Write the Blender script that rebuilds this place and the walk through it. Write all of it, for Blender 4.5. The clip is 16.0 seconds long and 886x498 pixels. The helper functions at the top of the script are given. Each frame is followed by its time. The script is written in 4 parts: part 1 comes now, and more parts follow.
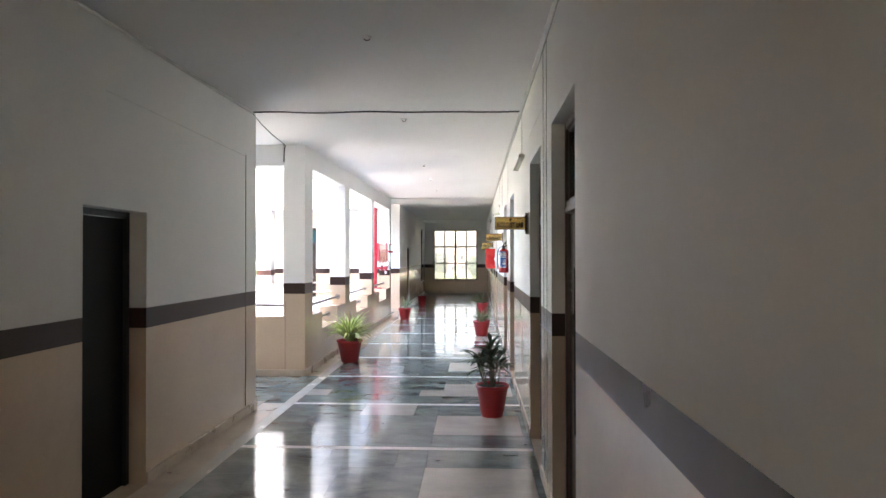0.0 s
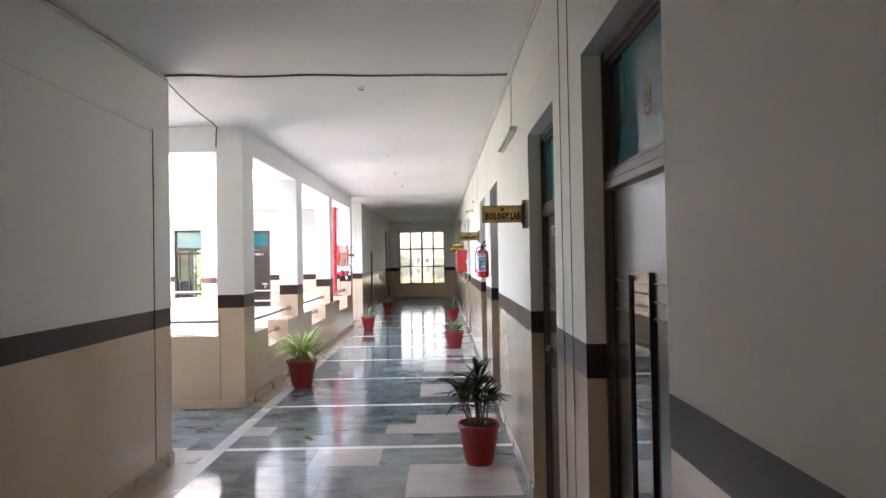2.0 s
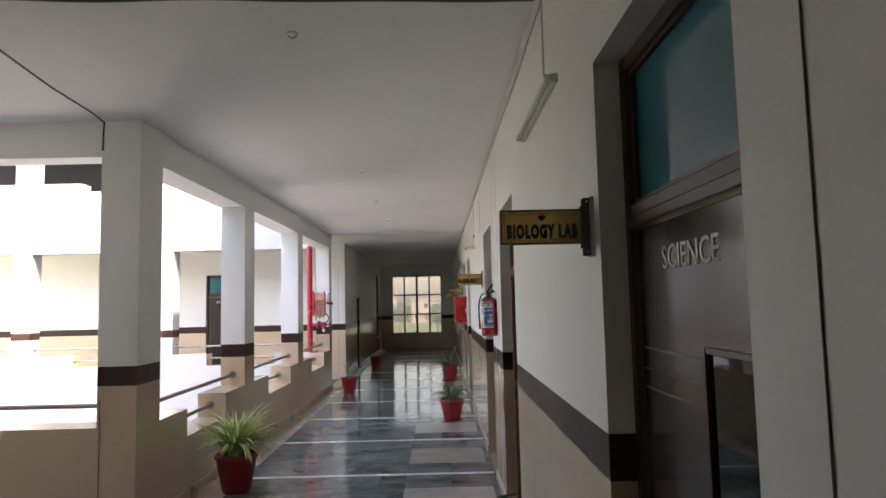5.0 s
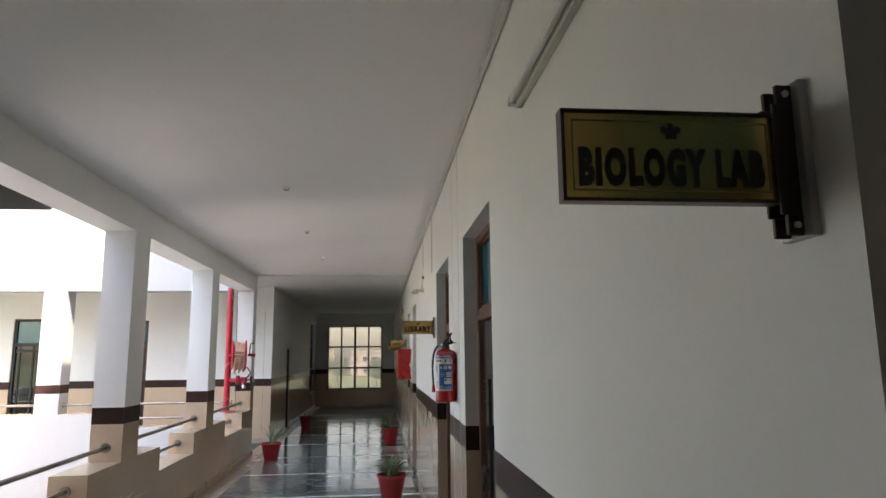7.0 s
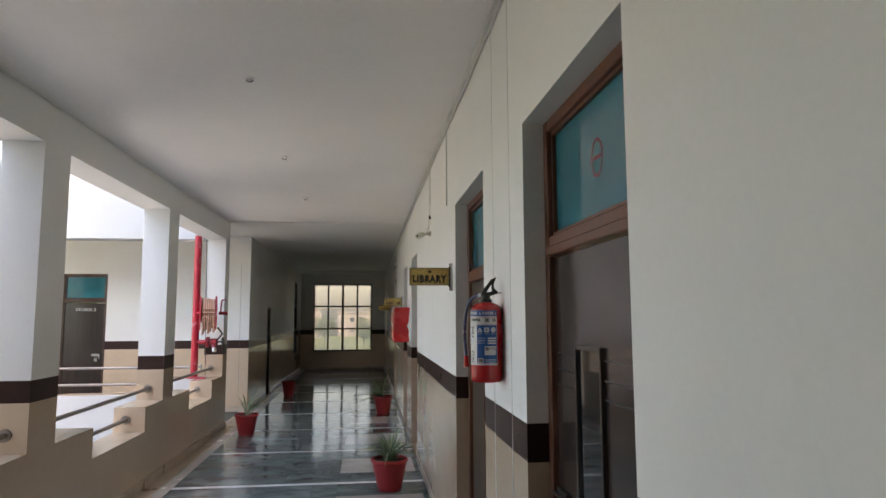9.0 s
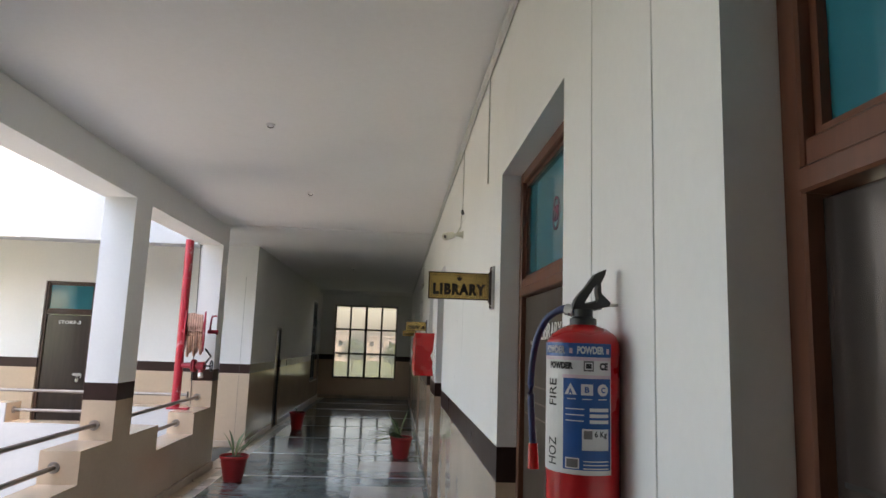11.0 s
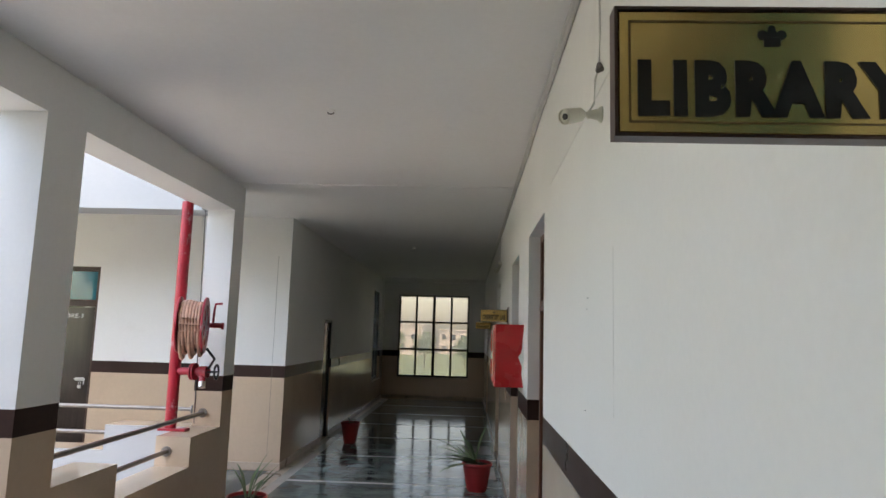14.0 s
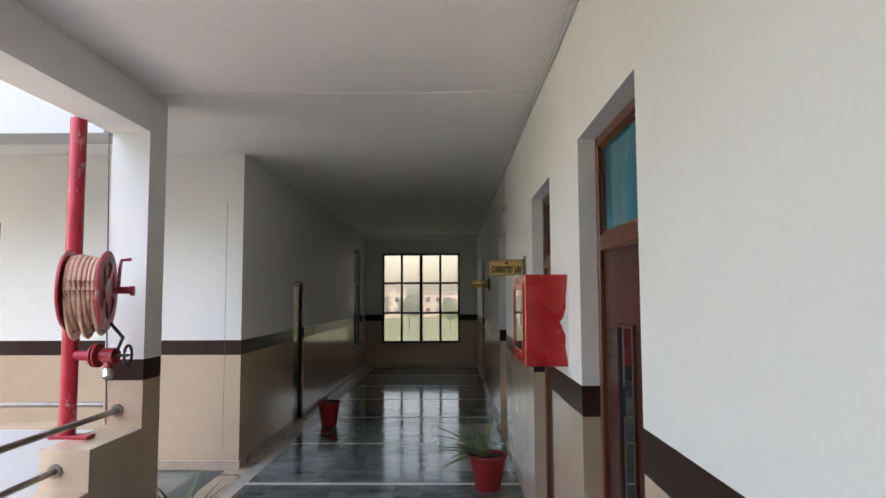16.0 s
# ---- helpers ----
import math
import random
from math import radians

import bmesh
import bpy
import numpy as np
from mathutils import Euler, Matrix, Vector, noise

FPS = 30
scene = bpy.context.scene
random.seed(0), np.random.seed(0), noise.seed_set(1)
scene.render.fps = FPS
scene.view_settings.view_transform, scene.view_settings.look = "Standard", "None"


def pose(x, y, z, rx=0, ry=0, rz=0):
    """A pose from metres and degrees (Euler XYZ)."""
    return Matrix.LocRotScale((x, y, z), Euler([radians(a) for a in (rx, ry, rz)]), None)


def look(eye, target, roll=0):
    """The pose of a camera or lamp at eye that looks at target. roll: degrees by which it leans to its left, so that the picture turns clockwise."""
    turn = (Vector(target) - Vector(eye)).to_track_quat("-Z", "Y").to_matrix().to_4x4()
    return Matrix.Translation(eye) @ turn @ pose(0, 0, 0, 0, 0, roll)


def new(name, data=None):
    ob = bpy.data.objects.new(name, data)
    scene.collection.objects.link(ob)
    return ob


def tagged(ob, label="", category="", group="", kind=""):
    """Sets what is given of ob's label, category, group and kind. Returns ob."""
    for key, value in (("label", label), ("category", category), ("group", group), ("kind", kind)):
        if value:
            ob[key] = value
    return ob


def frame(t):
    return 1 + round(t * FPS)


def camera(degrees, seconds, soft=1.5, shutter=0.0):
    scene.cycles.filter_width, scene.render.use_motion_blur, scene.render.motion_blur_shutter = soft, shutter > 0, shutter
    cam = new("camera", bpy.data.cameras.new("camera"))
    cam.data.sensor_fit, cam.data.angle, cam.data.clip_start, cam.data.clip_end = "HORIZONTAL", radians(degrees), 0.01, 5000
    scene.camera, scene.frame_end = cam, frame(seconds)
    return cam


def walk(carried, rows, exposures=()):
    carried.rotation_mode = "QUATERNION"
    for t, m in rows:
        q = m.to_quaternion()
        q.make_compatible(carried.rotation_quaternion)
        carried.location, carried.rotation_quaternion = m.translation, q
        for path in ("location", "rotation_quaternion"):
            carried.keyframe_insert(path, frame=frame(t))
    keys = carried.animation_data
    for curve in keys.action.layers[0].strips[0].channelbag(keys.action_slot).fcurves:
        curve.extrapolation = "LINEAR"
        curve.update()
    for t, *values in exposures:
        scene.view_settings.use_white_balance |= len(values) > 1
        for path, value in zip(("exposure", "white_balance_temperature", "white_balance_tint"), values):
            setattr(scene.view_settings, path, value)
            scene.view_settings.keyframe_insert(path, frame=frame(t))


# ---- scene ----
cam = camera(68.7, 16.0)
PATH = [
    (0, (0.925, 0.758, 1.599), (0.824, 2.756, 1.62), -0.1),
    (0.5, (0.882, 1.152, 1.597), (0.798, 3.15, 1.623), -1.2),
    (1, (0.869, 1.494, 1.588), (0.816, 3.493, 1.609), -0.1),
    (1.5, (0.842, 1.852, 1.59), (0.807, 3.852, 1.619), 0.2),
    (2, (0.809, 2.19, 1.599), (0.817, 4.19, 1.627), -1.0),
    (2.5, (0.832, 2.553, 1.605), (0.836, 4.553, 1.636), -0.0),
    (3, (0.839, 2.926, 1.607), (0.838, 4.925, 1.662), -0.5),
    (3.5, (0.864, 3.315, 1.612), (0.859, 5.312, 1.71), -0.2),
    (4, (0.883, 3.71, 1.616), (0.852, 5.707, 1.731), -0.0),
    (4.2, (0.884, 3.87, 1.625), (0.86, 5.866, 1.749), -0.4),
    (6.3, (0.905, 5.37, 1.653), (0.996, 7.35, 1.919), -0.1),
    (6.5, (0.903, 5.522, 1.645), (1.047, 7.496, 1.932), 0.9),
    (7, (0.882, 5.838, 1.654), (1.076, 7.802, 1.979), -0.6),
    (7.5, (0.87, 6.201, 1.655), (1.048, 8.167, 1.975), -0.3),
    (8, (0.815, 6.615, 1.633), (1.059, 8.584, 1.881), -1.0),
    (8.5, (0.79, 6.986, 1.616), (1.049, 8.957, 1.833), -0.1),
    (8.7, (0.792, 7.149, 1.628), (1.03, 9.123, 1.836), -0.4),
    (10.8, (0.946, 8.828, 1.647), (1.15, 10.8, 1.915), 1.5),
    (11, (0.964, 8.984, 1.652), (1.096, 10.959, 1.942), 2.0),
    (11.5, (0.97, 9.374, 1.653), (1.039, 11.354, 1.926), 1.2),
    (12, (0.974, 9.758, 1.647), (1.01, 11.741, 1.903), 0.1),
    (12.5, (0.987, 10.167, 1.656), (0.876, 12.154, 1.857), 1.6),
    (13, (0.984, 10.63, 1.688), (0.925, 12.618, 1.898), 1.9),
    (13.5, (0.987, 10.959, 1.678), (0.941, 12.942, 1.928), 1.9),
    (14, (0.973, 11.354, 1.675), (0.889, 13.335, 1.937), 1.6),
    (14.5, (0.945, 11.8, 1.668), (0.894, 13.781, 1.939), 1.3),
    (15, (0.894, 12.174, 1.669), (0.825, 14.157, 1.92), 2.1),
    (15.5, (0.826, 12.592, 1.67), (0.783, 14.58, 1.878), -0.0),
    (16, (0.797, 12.997, 1.651), (0.77, 14.991, 1.799), -0.2),
]
EXPOSURES = [(0, 4.99, 7250, 16), (0.5, 4.94, 7250, 16), (1, 4.79, 7300, 17), (1.5, 4.86, 7350, 18), (2, 4.79, 7400, 18), (2.5, 4.64, 7400, 18), (3, 4.49, 7450, 18), (3.5, 4.55, 7650, 19), (4, 4.05, 7800, 18), (6.5, 3.31, 7800, 15), (7, 3.31, 7800, 14), (7.5, 3.26, 7850, 13), (8, 3.11, 7950, 13), (8.5, 3.28, 7900, 13), (10, 3.26, 7850, 13), (11, 3.34, 7800, 13), (11.5, 3.18, 7800, 13), (12.5, 3.01, 7900, 13), (13, 2.94, 7950, 13), (13.5, 3.15, 7700, 11), (14, 3.23, 7700, 11), (14.5, 3.35, 7600, 11), (15, 3.23, 7600, 11), (15.5, 3.43, 7700, 13), (16, 3.53, 7700, 13)]
walk(cam, [(t, look(eye, target, roll)) for t, eye, target, roll in PATH], EXPOSURES)

# world, sun, exposure
world = bpy.data.worlds.new("sky")
scene.world = world
world.use_nodes = True
wn = world.node_tree.nodes
sky = wn.new("ShaderNodeTexSky")
sky.sky_type = "NISHITA"
sky.sun_disc = False
sky.sun_elevation = radians(53)
sky.sun_rotation = radians(140)
sky.air_density, sky.dust_density, sky.ozone_density = 1.0, 3.0, 1.0
world.node_tree.links.new(sky.outputs[0], wn["Background"].inputs[0])
wn["Background"].inputs[1].default_value = 0.15
sun = new("sun", bpy.data.lights.new("sun", "SUN"))
sun.data.energy, sun.data.angle, sun.data.color = 1.6, radians(0.6), (1.0, 0.95, 0.88)
sun.matrix_world = look((10, -12, 22.2), (0, 0, 0))


# ---------- materials ----------
def nodes_of(name):
    m = bpy.data.materials.new(name)
    m.use_nodes = True
    t = m.node_tree
    return m, t, t.nodes["Principled BSDF"]


def mat(name, base, rough=0.5, var=0.12, scale=2.0, fine=60.0, bump=0.05, metal=0.0, spec=0.5, rvar=0.1, coat=0.0, rnd=0.0, stretch=(1, 1, 1), stain=None, stain_scale=1.3):
    """A painted or plain surface: colour drifts at a large and a fine scale, fine relief, uneven gloss."""
    m, t, b = nodes_of(name)
    n, ln = t.nodes, t.links
    geo = n.new("ShaderNodeNewGeometry")
    mp = n.new("ShaderNodeMapping")
    mp.inputs["Scale"].default_value = stretch
    ln.new(geo.outputs["Position"], mp.inputs[0])
    big, small = n.new("ShaderNodeTexNoise"), n.new("ShaderNodeTexNoise")
    big.inputs["Scale"].default_value, big.inputs["Detail"].default_value = scale, 5
    small.inputs["Scale"].default_value, small.inputs["Detail"].default_value = fine, 3
    ln.new(mp.outputs[0], big.inputs["Vector"])
    ln.new(mp.outputs[0], small.inputs["Vector"])
    mix = n.new("ShaderNodeMath")
    mix.operation = "MULTIPLY_ADD"
    mix.inputs[1].default_value = 0.35
    ln.new(small.outputs["Fac"], mix.inputs[0])
    ln.new(big.outputs["Fac"], mix.inputs[2])
    ramp = n.new("ShaderNodeMapRange")
    ramp.inputs[1].default_value, ramp.inputs[2].default_value = 0.35, 1.0
    ramp.inputs[3].default_value, ramp.inputs[4].default_value = 1 - var, 1 + var
    ln.new(mix.outputs[0], ramp.inputs[0])
    val = ramp.outputs[0]
    if rnd:
        oi = n.new("ShaderNodeObjectInfo")
        mr = n.new("ShaderNodeMapRange")
        mr.inputs[3].default_value, mr.inputs[4].default_value = 1 - rnd, 1 + rnd
        ln.new(oi.outputs["Random"], mr.inputs[0])
        mm = n.new("ShaderNodeMath")
        mm.operation = "MULTIPLY"
        ln.new(val, mm.inputs[0])
        ln.new(mr.outputs[0], mm.inputs[1])
        val = mm.outputs[0]
    col = n.new("ShaderNodeVectorMath")
    col.operation = "SCALE"
    col.inputs[0].default_value = base
    ln.new(val, col.inputs["Scale"])
    out = col.outputs[0]
    if stain:
        st = n.new("ShaderNodeTexNoise")
        st.inputs["Scale"].default_value, st.inputs["Detail"].default_value, st.inputs["Roughness"].default_value = stain_scale, 8, 0.7
        ln.new(mp.outputs[0], st.inputs["Vector"])
        sr = n.new("ShaderNodeMapRange")
        sr.inputs[1].default_value, sr.inputs[2].default_value, sr.inputs[4].default_value = 0.58, 0.75, stain[1]
        ln.new(st.outputs["Fac"], sr.inputs[0])
        mx = n.new("ShaderNodeMix")
        mx.data_type = "RGBA"
        ln.new(sr.outputs[0], mx.inputs["Factor"])
        ln.new(out, mx.inputs["A"])
        mx.inputs["B"].default_value = (*stain[0], 1)
        out = mx.outputs["Result"]
    ln.new(out, b.inputs["Base Color"])
    rr = n.new("ShaderNodeMapRange")
    rr.inputs[3].default_value, rr.inputs[4].default_value = max(0.02, rough - rvar), min(1, rough + rvar)
    ln.new(big.outputs["Fac"], rr.inputs[0])
    ln.new(rr.outputs[0], b.inputs["Roughness"])
    b.inputs["Metallic"].default_value = metal
    b.inputs["Specular IOR Level"].default_value = spec
    b.inputs["Coat Weight"].default_value = coat
    b.inputs["Coat Roughness"].default_value = 0.1
    if bump:
        bp = n.new("ShaderNodeBump")
        bp.inputs["Strength"].default_value, bp.inputs["Distance"].default_value = bump, 0.01
        ln.new(mix.outputs[0], bp.inputs["Height"])
        ln.new(bp.outputs[0], b.inputs["Normal"])
    return m


def marble(name, dark, light, rough=0.12):
    """Polished marble with drifting veins; each slab has its own shade and its own piece of the veining."""
    m, t, b = nodes_of(name)
    n, ln = t.nodes, t.links
    geo, oi = n.new("ShaderNodeNewGeometry"), n.new("ShaderNodeObjectInfo")
    off = n.new("ShaderNodeVectorMath")
    off.operation = "SCALE"
    off.inputs[0].default_value = (37.0, 91.0, 13.0)
    ln.new(oi.outputs["Random"], off.inputs["Scale"])
    add = n.new("ShaderNodeVectorMath")
    ln.new(geo.outputs["Position"], add.inputs[0])
    ln.new(off.outputs[0], add.inputs[1])
    mp = n.new("ShaderNodeMapping")
    mp.inputs["Scale"].default_value = (1.0, 2.2, 1.0)
    mp.inputs["Rotation"].default_value = (0, 0, 0.3)
    ln.new(add.outputs[0], mp.inputs[0])
    a = n.new("ShaderNodeTexNoise")
    a.inputs["Scale"].default_value, a.inputs["Detail"].default_value, a.inputs["Roughness"].default_value, a.inputs["Distortion"].default_value = 2.2, 12, 0.70, 0.5
    ln.new(mp.outputs[0], a.inputs["Vector"])
    r = n.new("ShaderNodeValToRGB")
    r.color_ramp.elements[0].position, r.color_ramp.elements[1].position = 0.30, 0.76
    r.color_ramp.elements[0].color, r.color_ramp.elements[1].color = (*dark, 1), (*light, 1)
    ln.new(a.outputs["Fac"], r.inputs[0])
    mr = n.new("ShaderNodeMapRange")
    mr.inputs[3].default_value, mr.inputs[4].default_value = 0.90, 1.10
    ln.new(oi.outputs["Random"], mr.inputs[0])
    sc = n.new("ShaderNodeVectorMath")
    sc.operation = "SCALE"
    ln.new(r.outputs[0], sc.inputs[0])
    ln.new(mr.outputs[0], sc.inputs["Scale"])
    ln.new(sc.outputs[0], b.inputs["Base Color"])
    w = n.new("ShaderNodeTexNoise")
    w.inputs["Scale"].default_value, w.inputs["Detail"].default_value = 4.0, 3
    ln.new(geo.outputs["Position"], w.inputs["Vector"])
    rr = n.new("ShaderNodeMapRange")
    rr.inputs[1].default_value, rr.inputs[2].default_value = 0.3, 0.75
    rr.inputs[3].default_value, rr.inputs[4].default_value = rough * 0.75, rough * 1.7
    ln.new(w.outputs["Fac"], rr.inputs[0])
    ln.new(rr.outputs[0], b.inputs["Roughness"])
    bp = n.new("ShaderNodeBump")
    bp.inputs["Strength"].default_value, bp.inputs["Distance"].default_value = 0.07, 0.01
    ln.new(w.outputs["Fac"], bp.inputs["Height"])
    ln.new(bp.outputs[0], b.inputs["Normal"])
    return m


def wood(name, base, rough=0.4, axis=2):
    st = [14, 14, 14]
    st[axis] = 1.2
    return mat(name, base, rough, var=0.3, scale=1.6, fine=7, bump=0.06, stretch=tuple(st), coat=0.03, spec=0.4)


PAINT = mat("white_wall_paint", (0.84, 0.825, 0.80), 0.62, var=0.05, scale=0.9, fine=45, bump=0.035, rvar=0.06, stain=((0.62, 0.58, 0.52), 0.22))
CEIL = mat("ceiling_paint", (0.86, 0.845, 0.83), 0.85, var=0.05, scale=0.6, fine=30, bump=0.03, stain=((0.66, 0.64, 0.6), 0.2))
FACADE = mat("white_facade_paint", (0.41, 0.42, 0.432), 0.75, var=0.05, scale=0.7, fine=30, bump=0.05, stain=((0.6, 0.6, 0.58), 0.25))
DADO = mat("beige_enamel_dado", (0.60, 0.455, 0.33), 0.17, var=0.08, scale=1.4, fine=26, bump=0.06, rvar=0.08, coat=0.2, stain=((0.42, 0.31, 0.22), 0.3))
BAND = mat("brown_enamel_band", (0.040, 0.020, 0.017), 0.30, var=0.25, scale=3, fine=30, bump=0.03, rvar=0.08, coat=0.0, spec=0.22, stain=((0.075, 0.044, 0.037), 0.35))
SKIRT = mat("beige_stone_skirting", (0.50, 0.40, 0.31), 0.3, var=0.25, scale=4, fine=25, bump=0.06, stain=((0.2, 0.15, 0.11), 0.6))
GREEN = marble("green_grey_marble", (0.035, 0.058, 0.060), (0.33, 0.38, 0.37), 0.09)
CREAM = marble("cream_marble", (0.42, 0.38, 0.34), (0.62, 0.57, 0.52), 0.11)
STRIP = mat("white_marble_strip", (0.88, 0.88, 0.86), 0.25, var=0.06, scale=3, fine=20, bump=0.02)
BORDER = mat("off_white_marble_border", (0.66, 0.63, 0.58), 0.25, var=0.15, scale=3, fine=20, bump=0.03, stain=((0.40, 0.36, 0.31), 0.35))
GROUT = mat("dark_grout", (0.13, 0.14, 0.135), 0.7, bump=0.1)
DOOR = mat("dark_brown_laminate", (0.034, 0.024, 0.021), 0.24, var=0.3, scale=1.6, fine=7, bump=0.02, stretch=(14, 14, 1.2), rvar=0.05, coat=0.25)
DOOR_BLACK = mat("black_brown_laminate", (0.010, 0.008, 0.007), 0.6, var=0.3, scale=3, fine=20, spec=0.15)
DOOR_RED = wood("reddish_brown_laminate", (0.075, 0.026, 0.020), 0.32)
DOOR_GREY = mat("worn_brown_laminate", (0.066, 0.048, 0.034), 0.48, var=0.3, scale=1.6, fine=7, bump=0.04, stretch=(14, 14, 1.2), spec=0.22)
FRAME = wood("reddish_brown_wood", (0.155, 0.056, 0.031), 0.36)
FRAME_DARK = wood("dark_stained_wood", (0.060, 0.028, 0.020), 0.34)
FILM = mat("teal_film_glass", (0.020, 0.165, 0.215), 0.06, var=0.25, scale=0.8, fine=3, bump=0.0, rvar=0.02, spec=0.6, coat=0.15)
DGLASS = mat("dark_glass", (0.012, 0.016, 0.018), 0.04, var=0.1, bump=0.0, rvar=0.01, spec=0.8)
STEEL = mat("brushed_steel", (0.55, 0.53, 0.50), 0.3, var=0.15, scale=6, fine=80, bump=0.03, metal=1.0, stain=((0.30, 0.17, 0.10), 0.4))
RAIL = mat("weathered_steel_rail", (0.30, 0.265, 0.24), 0.36, var=0.3, scale=7, fine=60, bump=0.05, metal=0.85, stain=((0.12, 0.07, 0.045), 0.6))
ALU = mat("grey_aluminium", (0.42, 0.41, 0.40), 0.4, var=0.2, scale=9, fine=60, bump=0.05, metal=0.4, stain=((0.06, 0.04, 0.035), 0.7), stain_scale=12)
DULL_DARK = mat("tarnished_steel", (0.05, 0.038, 0.035), 0.4, var=0.3, scale=9, bump=0.06, metal=0.5)
DULL = mat("dull_steel", (0.20, 0.19, 0.185), 0.4, var=0.35, scale=9, fine=60, bump=0.08, metal=0.8, stain=((0.05, 0.03, 0.025), 0.8))
IRON = mat("black_iron", (0.018, 0.018, 0.018), 0.42, var=0.2, bump=0.05)
RED = mat("red_enamel", (0.52, 0.012, 0.016), 0.28, var=0.15, scale=4, fine=30, bump=0.03, coat=0.3)
RED_PIPE = mat("worn_red_pipe_paint", (0.38, 0.012, 0.028), 0.38, var=0.2, scale=6, fine=25, bump=0.08, stain=((0.78, 0.68, 0.68), 0.85), stain_scale=7)
TERRA = mat("red_plastic_pot", (0.34, 0.020, 0.022), 0.42, var=0.18, scale=7, fine=40, bump=0.05, stain=((0.22, 0.06, 0.045), 0.4))
SOIL = mat("dark_soil", (0.035, 0.024, 0.016), 0.95, var=0.4, scale=20, fine=90, bump=0.5)
LEAF_DARK = mat("dark_green_leaf", (0.028, 0.060, 0.022), 0.38, var=0.4, scale=9, fine=60, bump=0.06)
LEAF_PALE = mat("pale_striped_leaf", (0.52, 0.58, 0.20), 0.42, var=0.5, scale=14, fine=70, bump=0.06)
LEAF_MID = mat("grey_green_leaf", (0.17, 0.23, 0.11), 0.45, var=0.4, scale=10, fine=60, bump=0.06)
STEM = mat("brown_stem", (0.07, 0.06, 0.03), 0.6, var=0.3)
GOLD = mat("brass_sheet", (0.70, 0.51, 0.19), 0.22, var=0.12, scale=5, fine=60, bump=0.02, metal=0.75, rvar=0.05)
GOLD_LINE = mat("dark_brass_line", (0.16, 0.10, 0.03), 0.4, bump=0.0)
BLACK = mat("black_lettering", (0.012, 0.010, 0.009), 0.45, var=0.2, bump=0.0)
WORN_LINE = mat("worn_groove_edge", (0.17, 0.13, 0.10), 0.6, var=0.3, scale=25, bump=0.0)
WHITE_INK = mat("white_paint_lettering", (0.72, 0.70, 0.66), 0.6, var=0.15, scale=20, bump=0.0)
RED_INK = mat("red_marker", (0.26, 0.03, 0.06), 0.6, var=0.2, bump=0.0)
PLASTIC = mat("ivory_plastic", (0.68, 0.66, 0.56), 0.4, var=0.08, bump=0.02)
CONDUIT = mat("grey_pvc_conduit", (0.62, 0.61, 0.58), 0.5, var=0.12, scale=5, bump=0.02)
CABLE = mat("grey_cable", (0.11, 0.10, 0.10), 0.55, var=0.2, bump=0.0)
HOSE = mat("tan_red_hose", (0.60, 0.34, 0.24), 0.5, var=0.3, scale=12, fine=60, bump=0.08)
HOSE_BLUE = mat("dark_blue_rubber", (0.012, 0.030, 0.115), 0.35, var=0.15, bump=0.02)
LABEL_BLUE = mat("blue_label_print", (0.015, 0.09, 0.30), 0.32, var=0.1, bump=0.0)
LABEL_WHITE = mat("white_label_print", (0.70, 0.68, 0.66), 0.35, var=0.08, bump=0.0)
LABEL_PINK = mat("pale_pink_label", (0.66, 0.50, 0.56), 0.35, var=0.08, bump=0.0)
# near-black colour holds the shade inside the upper passage
UPPER_SHADE = mat("upper_passage_shade", (0.014, 0.012, 0.012), 0.8, var=0.2, bump=0.1)
GROUND = mat("dry_grass_ground", (0.10, 0.13, 0.045), 0.95, var=0.4, scale=0.2, fine=4, bump=0.3, stain=((0.22, 0.19, 0.12), 0.6))
CONCRETE = mat("courtyard_paving", (0.60, 0.58, 0.55), 0.8, var=0.15, scale=0.8, fine=20, bump=0.1)
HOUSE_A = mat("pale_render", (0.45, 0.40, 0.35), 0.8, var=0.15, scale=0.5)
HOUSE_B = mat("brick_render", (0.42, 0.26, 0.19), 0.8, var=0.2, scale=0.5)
CROWN = mat("tree_foliage", (0.065, 0.11, 0.035), 0.7, var=0.5, scale=0.8, fine=6, bump=0.2)
BARK = mat("bark", (0.11, 0.08, 0.055), 0.9, var=0.3, bump=0.3)


